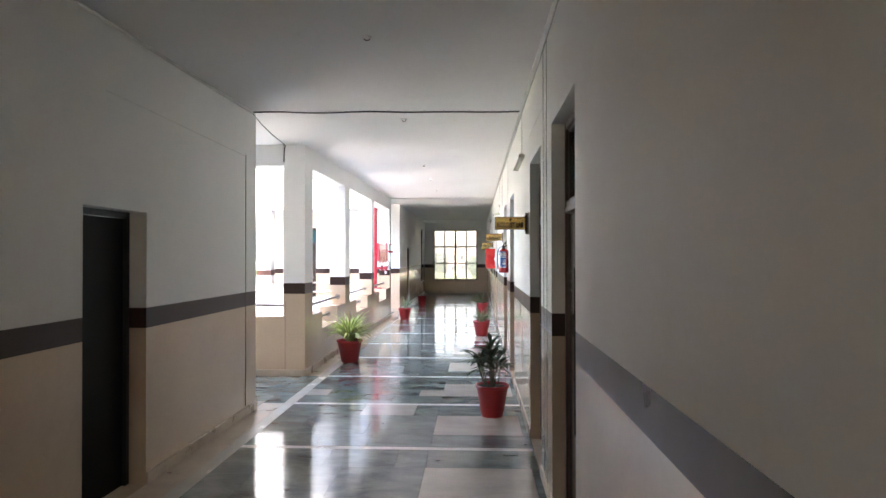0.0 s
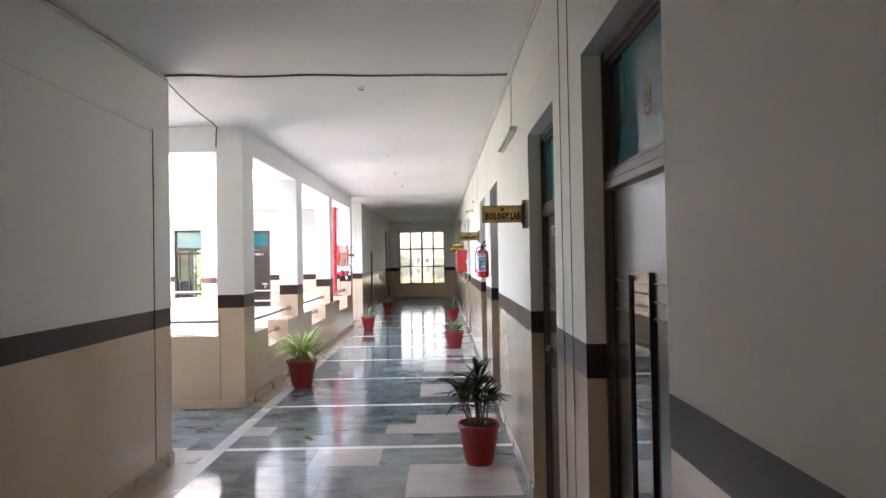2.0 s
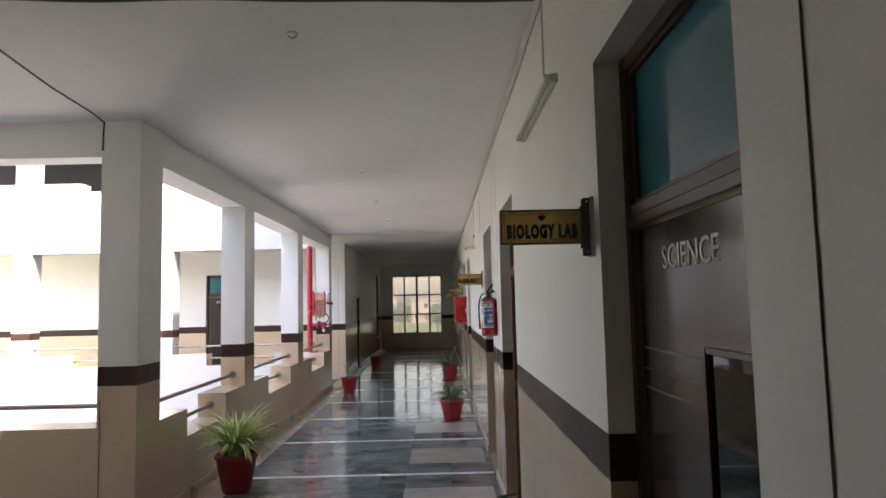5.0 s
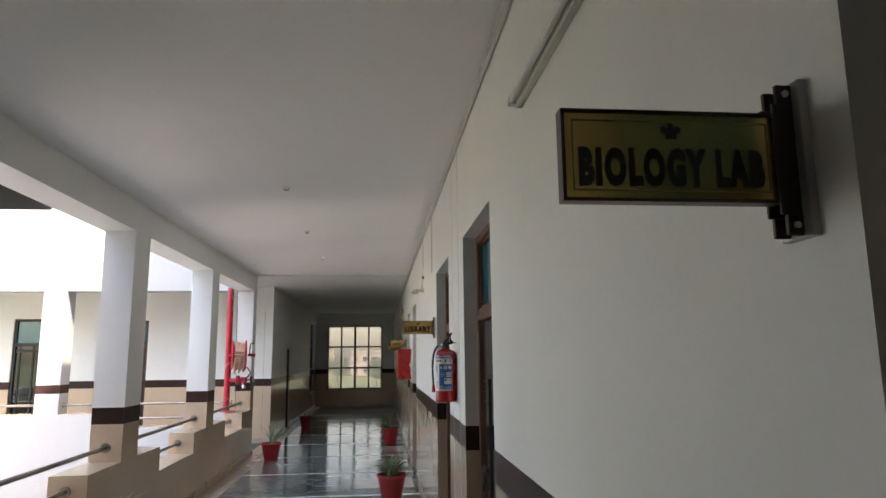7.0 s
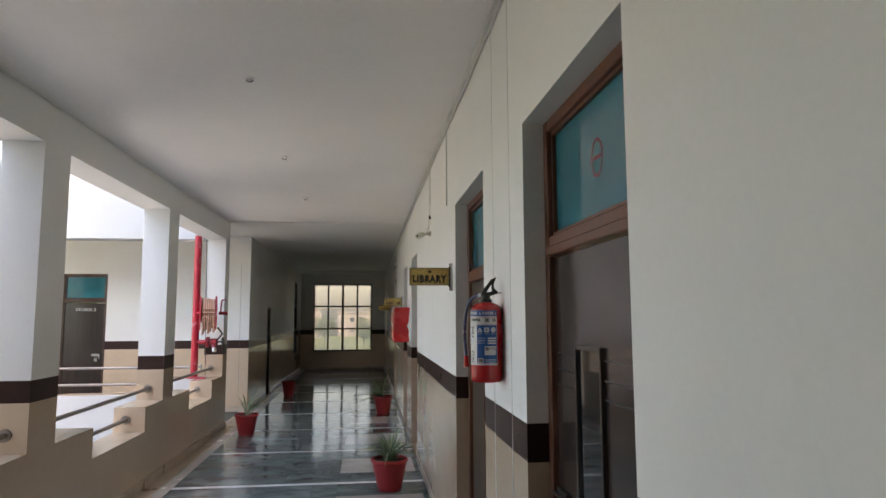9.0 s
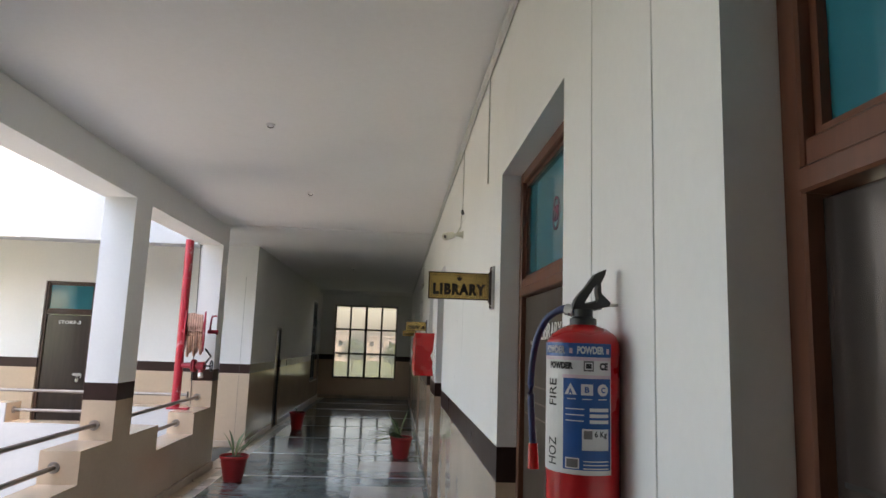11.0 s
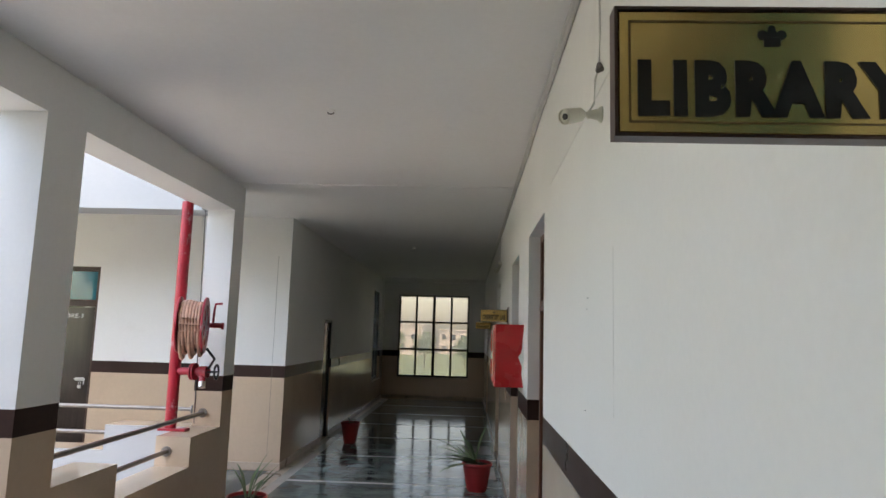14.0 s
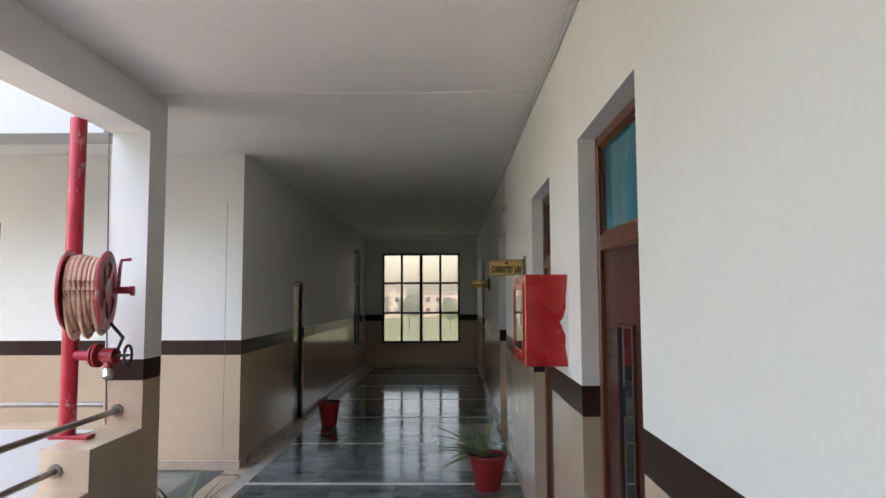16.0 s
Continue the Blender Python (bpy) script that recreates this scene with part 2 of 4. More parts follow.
def tinted(name, tint):
    """Thin tinted window glass: light passes straight, with a clear sheen and a white veil as outdoor haze."""
    m, t, b = nodes_of(name)
    n, ln = t.nodes, t.links
    tr, gl, mx, fr = n.new("ShaderNodeBsdfTransparent"), n.new("ShaderNodeBsdfGlossy"), n.new("ShaderNodeMixShader"), n.new("ShaderNodeFresnel")
    tr.inputs[0].default_value = (*tint, 1)
    gl.inputs["Roughness"].default_value = 0.03
    fr.inputs[0].default_value = 1.45
    # uneven white translucent layer stands in for haze over the distance
    du, veil = n.new("ShaderNodeBsdfTranslucent"), n.new("ShaderNodeMixShader")
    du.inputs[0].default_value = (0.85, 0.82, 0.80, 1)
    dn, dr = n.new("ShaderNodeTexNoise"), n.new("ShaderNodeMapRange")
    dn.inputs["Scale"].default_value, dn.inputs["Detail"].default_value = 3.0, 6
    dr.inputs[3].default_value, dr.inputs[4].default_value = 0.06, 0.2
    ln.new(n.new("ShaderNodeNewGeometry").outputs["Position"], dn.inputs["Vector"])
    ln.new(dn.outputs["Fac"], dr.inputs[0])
    ln.new(dr.outputs[0], veil.inputs[0])
    ln.new(tr.outputs[0], veil.inputs[1])
    ln.new(du.outputs[0], veil.inputs[2])
    ln.new(fr.outputs[0], mx.inputs[0])
    ln.new(veil.outputs[0], mx.inputs[1])
    ln.new(gl.outputs[0], mx.inputs[2])
    ln.new(mx.outputs[0], n["Material Output"].inputs[0])
    return m


PANE = tinted("hazed_tinted_glass", (0.50, 0.47, 0.455))


# ---------- mesh helpers ----------
def mesh_of(name, bm, *materials):
    me = bpy.data.meshes.new(name)
    bm.normal_update()
    bm.to_mesh(me)
    bm.free()
    for m in materials:
        me.materials.append(m)
    return me


def part(name, bm, material, parent=None, label="", smooth=False):
    ms = material if isinstance(material, (list, tuple)) else [material]
    me = mesh_of(name, bm, *ms)
    if smooth:
        me.shade_smooth()
        me.set_sharp_from_angle(angle=radians(40))
    ob = new(name, me)
    if parent is not None:
        ob.parent = parent
    if label:
        tagged(ob, label)
    return ob


def thing(name, label, category, at=(0, 0, 0), rz=0.0, group="", kind=""):
    ob = new(name)
    ob.matrix_basis = pose(*at, 0, 0, rz)
    return tagged(ob, label, category, group, kind)


def box(bm, x0, x1, y0, y1, z0, z1, bevel=0.0, mi=0, segs=1):
    v = [bm.verts.new(p) for p in ((x0, y0, z0), (x1, y0, z0), (x1, y1, z0), (x0, y1, z0), (x0, y0, z1), (x1, y0, z1), (x1, y1, z1), (x0, y1, z1))]
    fs = [bm.faces.new([v[i] for i in q]) for q in ((3, 2, 1, 0), (4, 5, 6, 7), (0, 1, 5, 4), (1, 2, 6, 5), (2, 3, 7, 6), (3, 0, 4, 7))]
    for f in fs:
        f.material_index = mi
    if bevel:
        es = list({e for f in fs for e in f.edges})
        for f in bmesh.ops.bevel(bm, geom=es, offset=bevel, segments=segs, affect="EDGES")["faces"]:
            f.material_index = mi
    return bm


def B(x0, x1, y0, y1, z0, z1, bevel=0.0):
    return box(bmesh.new(), x0, x1, y0, y1, z0, z1, bevel)


def rod(bm, a, b, r0, r1=None, n=12, mi=0):
    """A round bar from a to b."""
    a, b = Vector(a), Vector(b)
    r1 = r0 if r1 is None else r1
    m = Matrix.Translation((a + b) / 2) @ (b - a).to_track_quat("Z", "Y").to_matrix().to_4x4()
    g = bmesh.ops.create_cone(bm, cap_ends=True, segments=n, radius1=r0, radius2=r1, depth=(b - a).length, matrix=m)
    for v in g["verts"]:
        for f in v.link_faces:
            f.material_index = mi
    return bm


def tube(bm, pts, r, n=8):
    """A bent round cable or pipe through the points."""
    pts = [Vector(p) for p in pts]
    rings = []
    for i, p in enumerate(pts):
        d = (pts[min(i + 1, len(pts) - 1)] - pts[max(i - 1, 0)]).normalized()
        q = d.to_track_quat("Z", "Y")
        rings.append([bm.verts.new(p + q @ Vector((r * math.cos(6.28319 * k / n), r * math.sin(6.28319 * k / n), 0))) for k in range(n)])
    for a, b in zip(rings, rings[1:]):
        for k in range(n):
            bm.faces.new((a[k], a[(k + 1) % n], b[(k + 1) % n], b[k]))
    bm.faces.new(rings[0][::-1])
    bm.faces.new(rings[-1])
    return bm


def eased(pts, k=6):
    """A smooth run of points through the given ones."""
    p = [Vector(q) for q in pts]
    p = [p[0] * 2 - p[1], *p, p[-1] * 2 - p[-2]]
    out = []
    for a, b, c, d in zip(p, p[1:], p[2:], p[3:]):
        for j in range(k):
            t = j / k
            out.append(0.5 * ((2 * b) + (c - a) * t + (2 * a - 5 * b + 4 * c - d) * t * t + (3 * b - a - 3 * c + d) * t ** 3))
    return out + [p[-2]]


def lathe(bm, profile, n=28, mi=0):
    """A turned body round z from (radius, height) pairs."""
    rings = [[bm.verts.new((r * math.cos(6.28319 * k / n), r * math.sin(6.28319 * k / n), z)) for k in range(n)] for r, z in profile]
    for a, b in zip(rings, rings[1:]):
        for k in range(n):
            bm.faces.new((a[k], a[(k + 1) % n], b[(k + 1) % n], b[k])).material_index = mi
    for ring, flip in ((rings[0], True), (rings[-1], False)):
        if (Vector(ring[0].co) - Vector(ring[n // 2].co)).length > 1e-4:
            bm.faces.new(ring[::-1] if flip else ring).material_index = mi
    return bm


def letters(text, size, depth=0.001, width=None, heavy=0.0, gap=1.0):
    """Lettering as a mesh in its own xz plane, read from -y, centred on the origin."""
    cu = bpy.data.curves.new("letters", "FONT")
    cu.body, cu.size, cu.extrude, cu.align_x, cu.align_y, cu.resolution_u, cu.offset = text, size, depth, "CENTER", "CENTER", 3, heavy
    cu.space_character = gap
    tmp = bpy.data.objects.new("letters", cu)
    scene.collection.objects.link(tmp)
    dg = bpy.context.evaluated_depsgraph_get()
    me = bpy.data.meshes.new_from_object(tmp.evaluated_get(dg))
    bm = bmesh.new()
    bm.from_mesh(me)
    bpy.data.objects.remove(tmp)
    bpy.data.curves.remove(cu)
    xs = [v.co.x for v in bm.verts]
    ys = [v.co.y for v in bm.verts]
    w, cx, cy = max(xs) - min(xs), (max(xs) + min(xs)) / 2, (max(ys) + min(ys)) / 2
    for v in bm.verts:
        v.co = ((v.co.x - cx) * ((width / w) if width else 1), -v.co.z, v.co.y - cy)
    return bm


# ---------- the large structure ----------
XR, XL, XP, XO, XF = 1.40, -1.385, -1.317, -1.645, -1.27
YS0, YS1, YN0, YN1, YEND = 7.44, 9.31, 17.68, 19.365, 28.53
HC, BAND0, BAND1, BEAM = 3.09, 1.095, 1.237, 2.812
WEST = -10.0
setting = dict(kind="structure")
LEAN = 0.0063


def leaning(ob, y0):
    """The courtyard side of the corridor is not quite parallel to the classroom side."""
    ob.data.transform(Matrix(((1, LEAN, 0, -LEAN * y0), (0, 1, 0, 0), (0, 0, 1, 0), (0, 0, 0, 1))))
    return ob


def wall(name, axis, c0, c1, lo, hi, openings, label, z1=HC, z0=-0.012, mats=None):
    """A wall with real openings, painted white over a brown band over a beige dado. axis: the way it runs."""
    cuts = sorted({lo, hi, *[v for o in openings for v in o[:2] if lo < v < hi]})
    zs = sorted({z0, z1, *[z for z in (BAND0, BAND1) if z0 < z < z1], *[v for o in openings for v in o[2:] if z0 < v < z1]})
    bm = bmesh.new()
    for a, b in zip(cuts, cuts[1:]):
        for p, q in zip(zs, zs[1:]):
            if any(o[0] - 1e-6 <= a and b <= o[1] + 1e-6 and o[2] - 1e-6 <= p and q <= o[3] + 1e-6 for o in openings):
                continue
            mi = 2 if q <= BAND0 + 1e-6 else 1 if q <= BAND1 + 1e-6 else 0
            if axis == "y":
                box(bm, c0, c1, a, b, p, q, mi=mi)
            else:
                box(bm, a, b, c0, c1, p, q, mi=mi)
    bmesh.ops.remove_doubles(bm, verts=bm.verts, dist=1e-5)
    seen, twin = {}, []
    for f in bm.faces:
        key = tuple(round(c, 4) for c in f.calc_center_median())
        if key in seen:
            twin += [f, seen[key]]
        seen[key] = f
    bmesh.ops.delete(bm, geom=list(set(twin)), context="FACES_ONLY")
    return tagged(part(name, bm, mats or [PAINT, BAND, DADO]), label, "wall", **setting)


DOORS = [(3.885, 4.85), (5.52, 6.475), (8.82, 9.815), (10.68, 11.745), (15.09, 16.06), (16.96, 17.86), (20.27, 21.25), (25.1, 26.05)]
HEADS = [2.425, 2.405, 2.385, 2.40, 2.40, 2.39, 2.40, 2.40]
wall("wall_right", "y", XR, XR + 0.25, -4.0, YEND, [(a, b, 0, h) for (a, b), h in zip(DOORS, HEADS)], "white corridor wall over a brown band and glossy beige dado")
leaning(wall("wall_left", "y", XL - 0.22, XL, -4.0, YS0, [(4.475, 5.212, 0, 1.908)], "white wall over a brown band and glossy beige dado"), 6.0)
wall("wall_left_far", "y", XF - 0.22, XF, YN1, YEND, [(21.48, 22.06, 0, 1.86), (26.65, 27.95, 0.56, 2.70)], "white and beige wall of the dim far corridor")
wall("wall_end", "x", YEND, YEND + 0.22, XF - 0.22, XR + 0.25, [(-0.872, 0.982, 0.566, 2.70)], "white and beige end wall with a wide gridded window")
# its opening is for an added, unseen window that lights the near corridor
wall("wall_back", "x", -4.22, -4.0, XL - 0.22, XR + 0.25, [(-0.9, 1.0, 0.56, 2.70)], "white and beige wall closing the corridor")
wall("wall_passage_south", "x", YS0 - 0.22, YS0, WEST, XL - 0.22, [], "white and beige wall of the side passage")
wall("wall_passage_north", "x", YN1, YN1 + 0.22, WEST, XF - 0.22, [(-4.45, -3.70, 0, 2.41), (-6.24, -5.30, 0, 2.45)], "white and beige passage wall across the courtyard")
# unseen west side: wall added, kept low to let sky light in
wall("wall_passage_end", "y", WEST - 0.22, WEST, YS0 - 0.22, YN1 + 0.22, [], "added low white wall closing the unseen courtyard side", z1=0.80, z0=-3.6, mats=[FACADE, FACADE, FACADE])

tagged(part("floor", B(XO, XR + 0.25, -4.0, YEND, -0.30, -0.012), GROUT), "corridor floor slab under polished marble tiles", "floor", **setting)
tagged(part("floor_passage_south", B(WEST, XO, YS0 - 0.2, YS1 + 0.33, -0.30, -0.012), GROUT), "side passage floor slab under marble tiles", "floor", **setting)
tagged(part("floor_passage_north", B(WEST, XO, YN0 + 0.1, YN1 + 0.2, -0.30, -0.012), GREEN), "dark marble floor of the passage across the courtyard", "floor", **setting)
tagged(part("ceiling", B(XO, XR + 0.25, -4.2, YEND + 0.22, HC, HC + 0.30), CEIL), "plain white painted corridor ceiling", "ceiling", **setting)
tagged(part("ceiling_passage_south", B(WEST, XO, YS0 - 0.22, YS1 + 0.34, HC, HC + 0.30), CEIL), "plain white painted passage ceiling", "ceiling", **setting)
tagged(part("ceiling_passage_north", B(WEST, XO, YN0 - 0.1, YN1 + 0.22, HC, HC + 0.30), CEIL), "plain white painted passage ceiling", "ceiling", **setting)

# beams
leaning(tagged(part("beam_courtyard", B(-1.609, XP, YS1, YN0, BEAM, HC), PAINT), "white painted beam over the courtyard openings", "beam", **setting), 15.0)
tagged(part("beam_south", B(WEST, XO, YS1, YS1 + 0.23, BEAM, HC), PAINT), "white painted beam over the passage openings", "beam", **setting)
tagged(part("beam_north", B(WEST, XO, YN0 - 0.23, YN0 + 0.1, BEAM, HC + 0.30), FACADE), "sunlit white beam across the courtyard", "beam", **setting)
tagged(part("beam_cross", B(XP, XR, 17.45, YN0, HC - 0.008, HC), CEIL), "very shallow white beam across the corridor", "beam", **setting)
tagged(part("beam_far", B(XF, XR, 27.9, 28.2, 3.0, HC), PAINT), "shallow white beam before the end window", "beam", **setting)

# pillars: near edge and far edge along the corridor
PIL = [(YS1, 9.705), (11.91, 12.285), (14.64, 14.995), (17.42, YN0)]
PIL_OUT = [-1.609, -1.588, -1.583, -1.583]


def pillar(name, x0, x1, y0, y1, z0, z1, label, mats):
    bm = bmesh.new()
    for p, q, mi in ((z0, BAND0, 2), (BAND0, BAND1, 1), (BAND1, z1, 0)):
        box(bm, x0, x1, y0, y1, p, q, mi=mi)
    return tagged(part(name, bm, mats), label, "pillar", "pillars round the courtyard", "structure")


for (y0, y1), x0 in zip(PIL, PIL_OUT):
    leaning(pillar("pillar", x0, XP, y0, y1, 0, BEAM, "square white pillar with brown band and beige base", [PAINT, BAND, DADO]), 15.0)
NPIL = [(-4.80, -4.42), (-7.62, -7.25)]
for x0, x1 in NPIL:
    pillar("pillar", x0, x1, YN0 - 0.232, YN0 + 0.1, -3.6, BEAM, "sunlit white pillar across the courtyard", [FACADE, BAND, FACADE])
    pillar("pillar", x0, x1, YS1 + 0.003, YS1 + 0.332, 0, BEAM, "square white pillar with brown band and beige base", [PAINT, BAND, DADO])


# stepped parapets, with a round steel rail over the wall and one in each notch
def parapet(name, axis, c0, c1, steps, label, mats, skin=0.0):
    bm = bmesh.new()
    for a, b, top in steps:
        if axis == "y":
            box(bm, c0, c1, a, b, 0, top)
        else:
            box(bm, a, b, c0 + skin, c1, 0, top)
            if skin:
                box(bm, a, b, c0, c0 + skin, -3.6, top, mi=1)
    return tagged(part(name, bm, mats), label, "parapet", "stepped parapets", "structure")


def rail(axis, c, a, b, z, label):
    top = thing("rail", label, "rail", (c, a, z) if axis == "y" else (a, c, z), group="parapet rails")
    d = (0, b - a, 0) if axis == "y" else (b - a, 0, 0)
    part("bar", rod(bmesh.new(), (0, 0, 0), d, 0.019, n=14), RAIL, top, smooth=True)
    u = Vector(d).normalized()
    for s, o in ((0.002, 0.014), ((b - a) - 0.014, (b - a) - 0.002)):
        part("collar", rod(bmesh.new(), u * s, u * o, 0.042, n=18), RAIL, top, smooth=True)
    return top


for (a0, a), (b, b0), (n0, n1) in zip(PIL, PIL[1:], ((10.27, 11.28), (12.92, 14.12), (15.68, 16.80))):
    leaning(parapet("parapet", "y", -1.609, XP, [(a, n0, 0.775), (n0, n1, 0.535), (n1, b, 0.775)], "stepped beige parapet with a sunken middle", [DADO]), 15.0)
    rail("y", -1.47, a, b, 0.895, "worn round steel handrail between pillars")
    rail("y", -1.50, n0, n1, 0.655, "short round steel rail in the parapet notch")
parapet("parapet", "x", YS1 + 0.04, YS1 + 0.33, [(-4.42, -3.5, 0.785), (-3.5, -2.37, 0.54), (-2.37, XO, 0.785)], "stepped beige parapet of the side passage", [DADO])
parapet("parapet", "x", YS1 + 0.04, YS1 + 0.33, [(-7.25, -6.3, 0.785), (-6.3, -5.4, 0.54), (-5.4, -4.8, 0.785)], "stepped beige parapet of the side passage", [DADO])
rail("x", YS1 + 0.17, -4.42, XO, 0.93, "worn round steel handrail beside the passage")
rail("x", YS1 + 0.17, -3.5, -2.37, 0.67, "short round steel rail in the parapet notch")
for a, b, n0, n1 in ((-4.42, XO, -3.75, -2.4), (-7.25, -4.80, -6.45, -5.43), (WEST, -7.62, -9.4, -8.3)):
    parapet("parapet", "x", YN0 - 0.23, YN0 + 0.1, [(a, n0, 0.755), (n0, n1, 0.525), (n1, b, 0.755)], "white stepped parapet across the courtyard", [DADO, FACADE], skin=0.02)
    rail("x", YN0 - 0.06, a, b, 0.90, "pale steel handrail across the courtyard")
    rail("x", YN0 - 0.06, n0, n1, 0.66, "short pale steel rail across the courtyard")

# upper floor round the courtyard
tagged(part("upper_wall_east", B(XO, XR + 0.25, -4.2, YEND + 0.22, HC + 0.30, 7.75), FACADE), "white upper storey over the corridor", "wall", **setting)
# unseen top of the south side, height chosen for more sun in the courtyard
tagged(part("upper_wall_south", B(WEST, XO, YS0 - 0.22, YS1 + 0.34, HC + 0.30, 4.30), FACADE), "added low white roof edge over the side passage", "wall", **setting)
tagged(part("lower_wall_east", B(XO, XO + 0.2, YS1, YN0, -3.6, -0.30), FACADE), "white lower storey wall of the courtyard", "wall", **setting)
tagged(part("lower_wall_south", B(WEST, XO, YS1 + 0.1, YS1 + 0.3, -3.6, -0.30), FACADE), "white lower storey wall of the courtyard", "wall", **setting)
bm = bmesh.new()
for a, b, n0, n1 in ((-7.25, -4.80, -6.28, -5.76), (WEST, -7.62, -9.4, -8.3)):
    for p, q, top in ((a, n0, 4.225), (n0, n1, 4.055), (n1, b, 4.225)):
        box(bm, p, q, YN0 - 0.23, YN0 + 0.1, HC + 0.30, top)
for a, b in ((-4.80, XO), (-7.62, -7.25)):
    box(bm, a, b, YN0 - 0.232, YN0 + 0.1, HC + 0.30, 6.0)
tagged(part("upper_parapet_north", bm, FACADE), "sunlit white stepped parapet of the upper floor", "parapet", **setting)
# the depth of shade up here is in the colour of wall and soffit
tagged(part("upper_wall_north", B(WEST, XO, YN1, YN1 + 0.22, HC + 0.30, 6.2), UPPER_SHADE), "upper passage wall coloured near black as shade", "wall", **setting)
tagged(part("upper_roof_north", B(WEST, XO, YN0 - 0.4, YN1 + 0.3, 5.7, 6.3), UPPER_SHADE), "upper passage roof soffit coloured near black as shade", "roof", **setting)

# skirting stones and the strips of the floor
def skirting(name, x0, x1, y0, y1):
    return tagged(part(name, B(x0, x1, y0, y1, -0.002, 0.085, 0.004), SKIRT), "stained beige stone skirting along the wall", "baseboard", **setting)


for n, (a, b) in enumerate(zip([-4.0] + [d[1] for d in DOORS], [d[0] for d in DOORS] + [YEND])):
    skirting("baseboard", XR - 0.012, XR + 0.004, a, b)
leaning(skirting("baseboard", XL - 0.004, XL + 0.014, -4.0, 4.475), 6.0)
leaning(skirting("baseboard", XL - 0.004, XL + 0.014, 5.212, YS0 + 0.012), 6.0)
leaning(skirting("baseboard", XP - 0.004, XP + 0.018, YS1 - 0.012, YN0 + 0.01), 15.0)
skirting("baseboard", XO - 2.8, XP - 0.018, YS1 - 0.014, YS1 + 0.004)
skirting("baseboard", XF - 2.5, XF + 0.012, YN1 - 0.014, YN1 + 0.004)
skirting("baseboard", XF - 0.004, XF + 0.012, YN1, 21.48)
skirting("baseboard", XF - 0.004, XF + 0.012, 22.06, YEND)
skirting("baseboard", XF, XR, YEND - 0.012, YEND + 0.004)

# ground and distance
tagged(part("ground", B(-900, 900, -900, 900, -4.2, -3.6), GROUND), "dry grassy ground reaching the horizon", "ground", **setting)
tagged(part("courtyard_floor", B(WEST, XO, YS1 + 0.3, YN0 - 0.2, -3.7, -3.55), CONCRETE), "pale paved courtyard floor below", "pavement", **setting)


# ---------- doors ----------
def door(name, at, rz, w, h, frame_mat, leaf_mat, label, rec=0.082, transom=1.86, vis=None, text="", latch=True, number=False, grooves=True):
    """A framed door in a wall: local x goes into the wall, y along it, z up."""
    top = thing(name, label, "door", at, rz, kind="structure")
    fw, zt = 0.045, transom or h
    bm = bmesh.new()
    box(bm, rec, rec + 0.10, 0, fw, 0, h, 0.004)
    box(bm, rec, rec + 0.10, w - fw, w, 0, h, 0.004)
    box(bm, rec + 0.002, rec + 0.098, fw, w - fw, h - fw, h, 0.004)
    if transom:
        box(bm, rec - 0.008, rec + 0.098, fw, w - fw, zt, zt + 0.035, 0.004)
        box(bm, rec + 0.004, rec + 0.094, fw, w - fw, zt + 0.035, zt + 0.075, 0.004)
    part("door_frame", bm, frame_mat, top)
    if transom:
        bm = bmesh.new()
        for a, b, c, d in ((fw, w - fw, zt + 0.075, zt + 0.09), (fw, w - fw, h - fw - 0.015, h - fw), (fw, fw + 0.015, zt + 0.09, h - fw - 0.015), (w - fw - 0.015, w - fw, zt + 0.09, h - fw - 0.015)):
            box(bm, rec + 0.02, rec + 0.05, a, b, c, d)
        part("bead", bm, frame_mat, top)
        part("transom_pane", B(rec + 0.034, rec + 0.042, fw, w - fw, zt + 0.08, h - fw), FILM, top, "teal film on the transom glass")
    lx = rec + 0.022
    leaf = part("leaf", B(lx, lx + 0.04, fw + 0.003, w - fw - 0.003, 0.006, zt - 0.004 if transom else h - fw - 0.003, 0.003), leaf_mat, top)
    if grooves:
        for z in (1.50, 1.44, 1.385):
            part("groove", B(lx - 0.0007, lx + 0.002, fw + 0.02, w - fw - 0.02, z, z + 0.006), WORN_LINE if leaf_mat is DOOR_GREY else BLACK, leaf)
    if vis:
        a, b, c, d = vis
        bm = bmesh.new()
        t = 0.016
        for q in ((a, a + t, c, d), (b - t, b, c, d), (a + t, b - t, c, c + t), (a + t, b - t, d - t, d)):
            box(bm, lx - 0.014, lx + 0.002, *q, 0.002)
        part("vision_trim", bm, frame_mat if leaf_mat is DOOR_GREY else leaf_mat, leaf, "wooden trim of the vision panel")
        part("vision_pane", B(lx - 0.004, lx + 0.001, a + t, b - t, c + t, d - t), DGLASS, leaf, "narrow reflective glass panel")
    if latch:
        y = 0.16 if name == "door_11" else w - fw - 0.07
        metal = STEEL if name == "door_11" else DULL_DARK
        bm = box(bmesh.new(), lx - 0.012, lx + 0.001, y - 0.05, y + 0.06, 0.98, 1.02, 0.002)
        rod(bm, (lx - 0.02, y - 0.07, 1.0), (lx - 0.02, y + 0.07, 1.0), 0.007)
        rod(bm, (lx - 0.02, y - 0.06, 1.0), (lx - 0.03, y - 0.06, 0.94), 0.005)
        part("latch", bm, metal, leaf, "dull steel sliding bolt", smooth=True)
        bm = box(bmesh.new(), lx - 0.034, lx - 0.012, y - 0.03, y + 0.015, 0.885, 0.93, 0.005)
